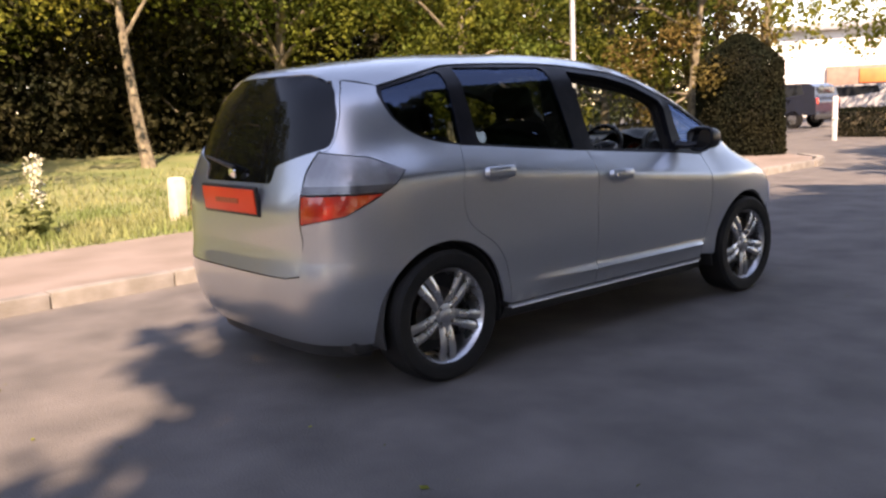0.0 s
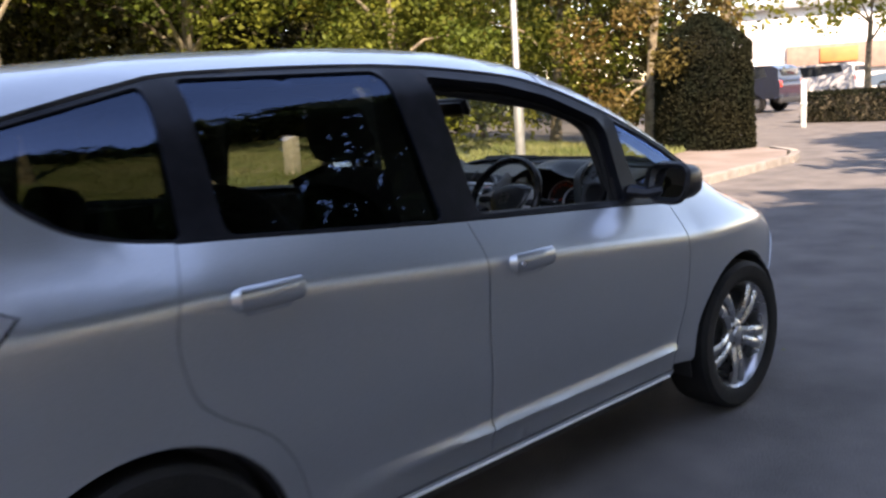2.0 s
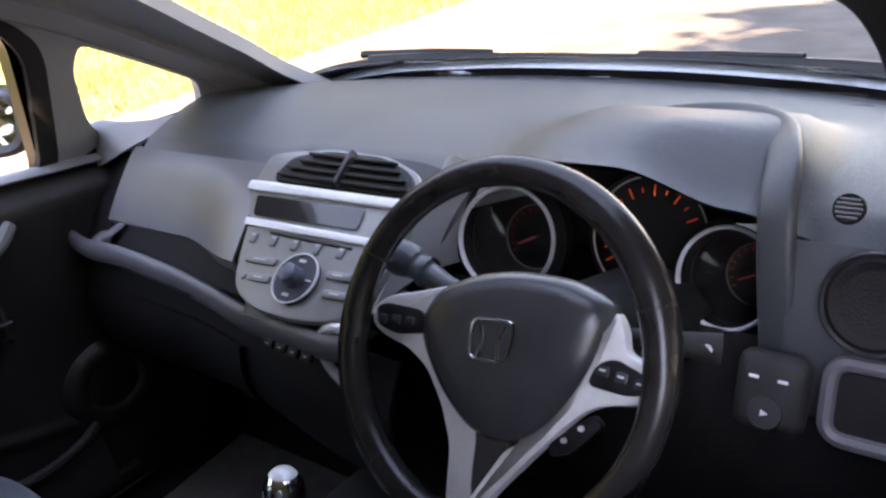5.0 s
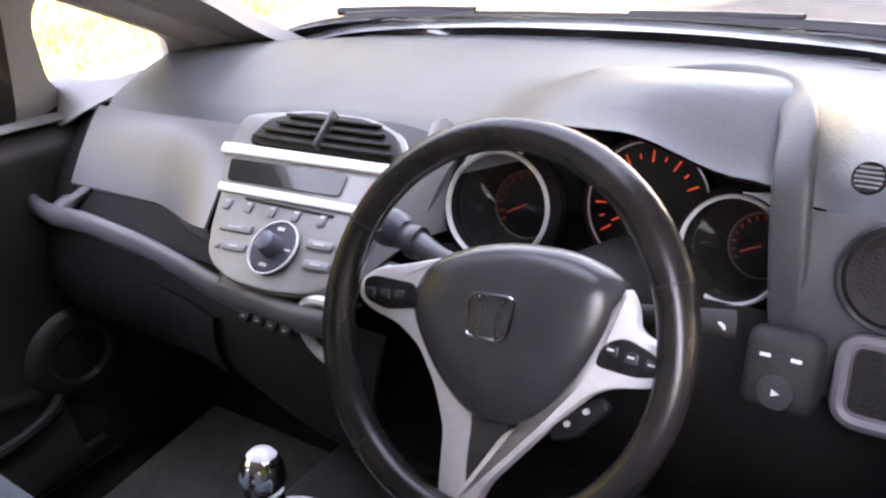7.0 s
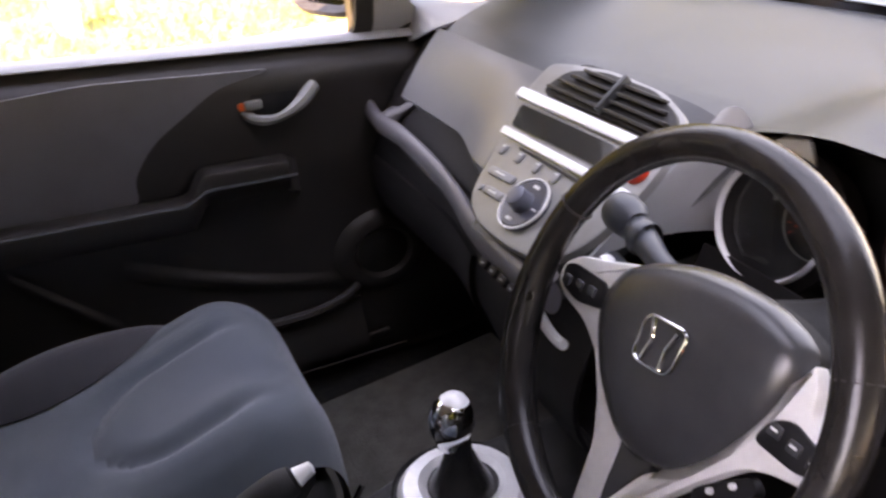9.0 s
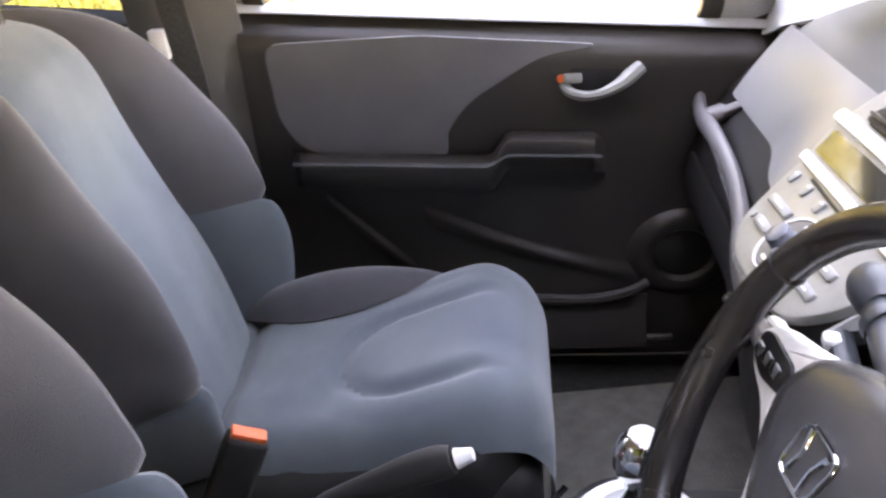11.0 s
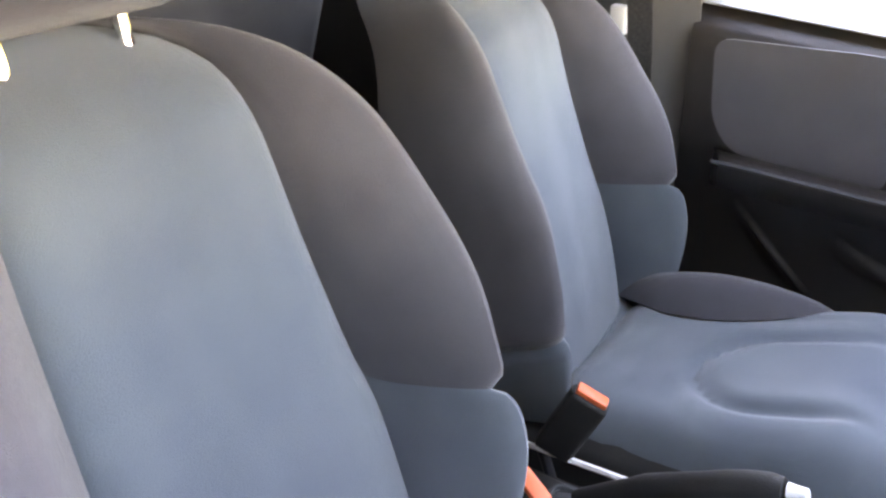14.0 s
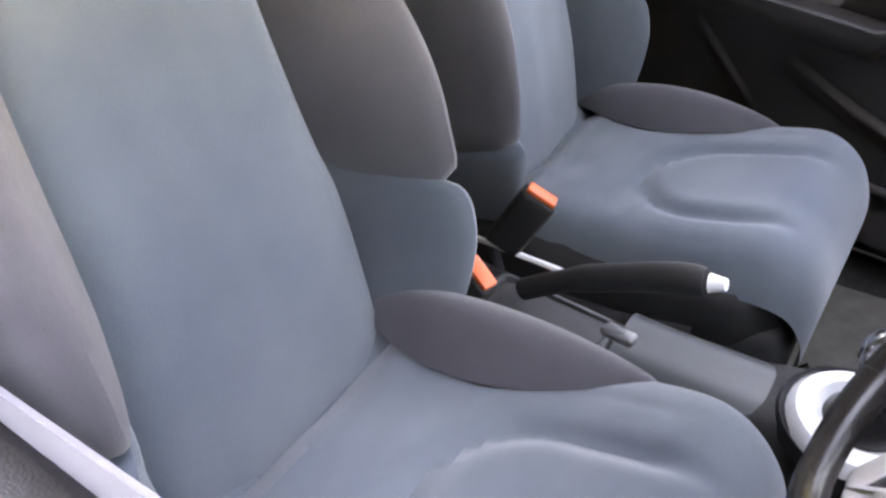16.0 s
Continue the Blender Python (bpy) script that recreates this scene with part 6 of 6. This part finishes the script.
    sec = spline([(-.02, -.020), (.02, -.004), (.10, .034), (.34, .088), (.66, .116), (.90, .094), (1.0, .030), (1.0, -.05), (.90, -.11)], 4)


    def bolster(s, h0, h1):
        seam = .165 if ox < 0 and s == s_in else .238

        def fn(u, v):
            lo, hi = (h0, seam - .070 * u) if h0 < 0 else (seam - .070 * u, h1)
            h = lo + (hi - lo) * v
            t = u * (len(sec) - 1)
            i = min(len(sec) - 2, int(t))
            q = Vector(sec[i]).lerp(Vector(sec[i + 1]), t - i)
            a = ws(h) + (wb(h) - ws(h)) * q.x
            e = min(v, 1 - v) * (h1 - h0)
            puff = -.016 * math.exp(-e / .008) * smooth01(.02, .2, u)
            d = (q.y * kk(h) if q.y > 0 else q.y) + puff
            a -= .012 * math.exp(-e / .008) * q.x
            return back_point(s * a, h, d)
        return fn

    for s in (-1, 1):
        part("upper_bolster", sheet(bolster(s, .205, .632), 28, 34), M_CLOTH_DARK, seat_ob, "charcoal upper bolster")
        part("lower_bolster", sheet(bolster(s, -.035, .205), 28, 24), M_CLOTH_BLUE, seat_ob, "blue-grey lower bolster")
    part("seat_back", sheet(lambda u, v: back_point((2 * u - 1) * (wb(-.04 + .67 * v) - .02), -.04 + .67 * v, -.105 - .012 * math.sin(math.pi * u)), 14, 16), M_SEAT_BACK, seat_ob, "black seat back")
    hr = rbox(.255, .095, .165, .042, 4)
    part("headrest", hr, M_CLOTH_DARK, seat_ob, "charcoal headrest", m=Matrix.Translation(o + Vector((0, fore, 0)) + up * (.705 + lift) + n * -.035) @ pose(0, 0, 0, 12))
    for s in (-1, 1):
        part("headrest_post", sweep([tuple(o + Vector((s * .055, fore, 0)) + up * (.56 + lift) + n * -.06), tuple(o + Vector((s * .055, fore, 0)) + up * (.68 + lift) + n * -.045)], .0065, 8), M_CHROME, seat_ob, "chrome headrest post")
    return seat_ob


seat(.378, -.195, .588, -1, .065, "driver's seat in blue-grey and charcoal cloth", -.008)
seat(-.350, -.250, .515, 1, .035, "front passenger seat in blue-grey and charcoal cloth")


def buckle(x, y, z, rz):
    y, z = y - .026, z - .010
    b = tagged(part("belt_buckle", rbox(.030, .054, .110, .008, 3), M_DASH_DARK, car, m=pose(x, y, z - .045, -25, 0, rz)), "black belt buckle with an orange button")
    part("buckle_button", rbox(.021, .044, .009, .003), M_ORANGE, b, "orange release button", m=pose(x, y, z - .045, -25, 0, rz) @ pose(0, 0, .057))
    part("buckle_stalk", sweep([(x, y - .02, z - .16), (x, y - .045, z - .09)], .011, 8, .5), M_BLACK, b)


buckle(-.069, -.072, .647, 14)
buckle(.120, -.049, .664, -16)


# door linings
def door_lining(s, door):
    def fn(u, v):
        y = -.20 + .95 * u
        top = 1.0 - .076 * (y + .2) - .012 + (.030 if s < 0 else 0)
        z = .34 + (top - .34) * v
        x = .676 + .012 * math.sin(math.pi * v) + .05 * smooth01(.93, 1.0, v) - .006 * smooth01(.55, .7, v)
        return (s * x, y, z)
    d = part("door_lining", sheet(fn, 36, 40, .006 * s), M_DOOR_INNER, door, "black moulded door lining")
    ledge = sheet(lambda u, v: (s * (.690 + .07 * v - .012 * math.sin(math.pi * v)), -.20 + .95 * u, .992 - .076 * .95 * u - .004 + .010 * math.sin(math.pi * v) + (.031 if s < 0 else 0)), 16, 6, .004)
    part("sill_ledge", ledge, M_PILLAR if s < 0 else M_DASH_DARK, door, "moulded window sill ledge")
    # insert outline ends where the painted sheen fades
    ins = rounded([(-.158, .968), (-.148, .83), (-.11, .775), (.09, .757), (.142, .760), (.138, .80), (.177, .855), (.30, .930), (.40, .945), (.10, .972)], .03)
    bm = panel(ins, lambda y, z: Vector((.680 - .010 * math.sin(3 * (z - .8)), y, z)), off=0, depth=-.004, step=.04, gap=0, mirror=s < 0)
    for v in bm.verts:
        v.co.x -= s * .010
    part("door_insert", bm, M_DOOR_CLOTH, door, "cloth door insert, coloured paler for its sheen")

    def rest(u, v):
        y = -.135 + .545 * u
        grip = smooth01(.215, .245, y) * smooth01(.415, .385, y)
        top = .774 - .046 * (y + .135) + .024 * smooth01(.205, .25, y) + .020 * grip
        out = (.004, .030, .044, .047, .044, .030, .004)[round(v * 6)] * smooth01(.0, .05, u) * smooth01(1.0, .96, u)
        drop = (-.002, -.004, .0, .008, .030, .056, .066)[round(v * 6)]
        return (s * (.672 - out), y, top - drop)
    r = part("armrest", sheet(rest, 48, 6), M_DOOR_INNER, door, "black armrest with a raised grip")
    part("armrest_edge", sweep([(s * .6255, -.125 + .525 * k / 30, .774 - .046 * (.525 * k / 30 + .01) + .022 * smooth01(.205, .25, -.125 + .525 * k / 30) - .004) for k in range(31)], .0035, 8), M_DASH, r, "paler rolled armrest edge")
    pull = part("door_pull", sweep(spline([(s * .672, .335, .880), (s * .655, .352, .868), (s * .648, .385, .866), (s * .652, .425, .880), (s * .672, .462, .905)], 4), [.006, .008, .009, .009, .009, .009, .009, .008, .008, .008, .009, .010, .011, .012, .013, .013, .013], 8, 1.0), M_AUDIO, door, "silver-grey inner door handle")
    part("handle_recess", lathe([(.001, .0), (.045, .0), (.058, .004)], 24), M_BLACK, door, m=pose(s * .668, .40, .892) @ Matrix.Diagonal((s, 1.2, .7, 1)))
    part("lock_tab", rbox(.012, .030, .016, .004), M_AUDIO, door, m=pose(s * .662, .352, .892))
    part("lock_dot", lathe([(.001, .004), (.007, .004), (.007, 0)], 12), M_ORANGE, door, "orange lock mark", m=pose(s * .664, .333, .892) @ Matrix.Diagonal((-s, 1, 1, 1)))
    part("pocket_line", sheet(lambda u, v: (s * (.674 - .008 * math.sin(math.pi * v) ** 2 * math.sin(math.pi * (.05 + .9 * u))), .09 + .42 * u, .668 - .140 * u - .016 * math.sin(math.pi * u) - .040 * v), 20, 8), M_DOOR_INNER, door, "moulded fold above the door pocket")
    part("door_fold", sheet(lambda u, v: (s * (.674 - .006 * math.sin(math.pi * v) ** 2 * math.sin(math.pi * (.05 + .9 * u))), -.085 + .15 * u, .697 - .145 * u - .035 * v), 8, 8), M_DOOR_INNER, door)
    part("pocket_lip", sweep(spline([(s * .660, .18, .482), (s * .636, .28, .487), (s * .632, .38, .486), (s * .640, .45, .494), (s * .66, .49, .502)], 4), .010, 8), M_DOOR_INNER, door, "door pocket lip")
    part("pocket_front", sheet(lambda u, v: (s * (.640 + .012 * math.cos(math.pi * v)), .17 + .32 * u, .485 - .10 * v), 8, 4, .004), M_DOOR_INNER, door, "door pocket wall")
    part("lower_lip", sweep([(s * .650, .10, .385), (s * .645, .30, .387), (s * .648, .54, .390)], .008, 8), M_DOOR_INNER, door)
    spk = part("speaker_ring", lathe([(.052, .0), (.060, .009), (.072, .011), (.088, .006), (.100, -.004)], 40), M_DOOR_INNER, door, "round speaker bulge in the door", m=pose(s * .672, .553, .556) @ Matrix.Diagonal((-s, 1, .88, 1)))
    part("speaker_grille", lathe([(.001, .004), (.040, .002), (.053, -.002)], 32), M_DASH_DARK, spk, "black speaker grille", m=pose(s * .672, .553, .556) @ Matrix.Diagonal((-s, 1, .88, 1)))


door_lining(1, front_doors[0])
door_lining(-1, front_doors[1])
part("window", panel(WIN_FRONT, chart_side, off=-.012, depth=.003, gap=-.008, mirror=True), M_GLASS, front_doors[1], "clear door glass")
for s in (-1, 1):
    part("middle_pillar_trim", sheet(lambda u, v: (s * (.70 - .10 * smooth01(.45, 1, v) - .015 * math.sin(math.pi * u)), -.38 + .19 * u, .32 + 1.08 * v), 8, 20, .01), M_PILLAR_DARK, car, "grey middle pillar trim")
    part("seat_belt", sheet(lambda u, v: (s * (.655 - .085 * smooth01(.5, 1, v)), -.30 + .045 * u, .36 + .92 * v), 2, 16, .003), mat("belt_webbing", (.03, .03, .032), .8, 0, (.05, .05, .05), 200), car, "dark seat belt webbing")
    part("belt_guide", rbox(.02, .03, .05, .005), M_WHITE_PRINT, car, "small pale belt guide", m=pose(s * .63, -.315, .985))
    part("rear_lining", sheet(lambda u, v: (s * .69, -1.55 + 1.2 * u, .32 + .68 * v), 6, 6, .01), M_DOOR_INNER, car, "black rear side lining")
for s in (-1, 1):
    part("kick_panel", sheet(lambda u, v: (s * (.715 - .02 * math.sin(math.pi * u)), .60 + .54 * u, .29 + .70 * v), 8, 8, .008), M_CARPET, car, "dark carpeted footwell side")
bench = tagged(new("rear_bench"), "dark cloth rear bench seat")
bench.parent = car
for sx in (-.34, .34):
    part("bench_cushion", rbox(.62, .46, .18, .05, 3), M_CLOTH_DARK, bench, m=pose(sx, -.83, .50, 4))
    part("bench_back", rbox(.62, .14, .52, .05, 3), M_CLOTH_DARK, bench, m=pose(sx, -1.10, .78, -18))
    part("bench_headrest", rbox(.25, .09, .14, .04, 3), M_CLOTH_DARK, bench, m=pose(sx, -1.20, 1.12, -14))
part("parcel_shelf", rbox(1.1, .50, .02, .006), M_CARPET, car, "dark parcel shelf", m=pose(0, -1.45, .98))
rvm = part("rear_view_mirror", rbox(.25, .035, .07, .016, 3), M_BLACK, car, "black interior mirror", m=pose(0, .452, 1.298, 24, 0, 0))
part("mirror_face", rbox(.23, .004, .056, .012), M_FRAME, rvm, m=pose(0, .4345, 1.290, 24))
part("mirror_stem", sweep([(0, .46, 1.308), (0, .50, 1.37), (0, .46, 1.43)], .008, 6), M_BLACK, rvm)
part("floor_mat", rbox(.42, .50, .012, .005), mat("worn_floor_mat", (.085, .079, .068), .9, 0, (.12, .112, .098), 30, .4, 300), car, "dark rubber floor mat", m=pose(-.36, .48, .335, 6))
for ob in car.children_recursive:
    if ob.type == 'MESH' and ob.data.materials and ob.data.materials[0] in (M_GLASS, M_SCREEN_GLASS):
        ob.visible_shadow = False
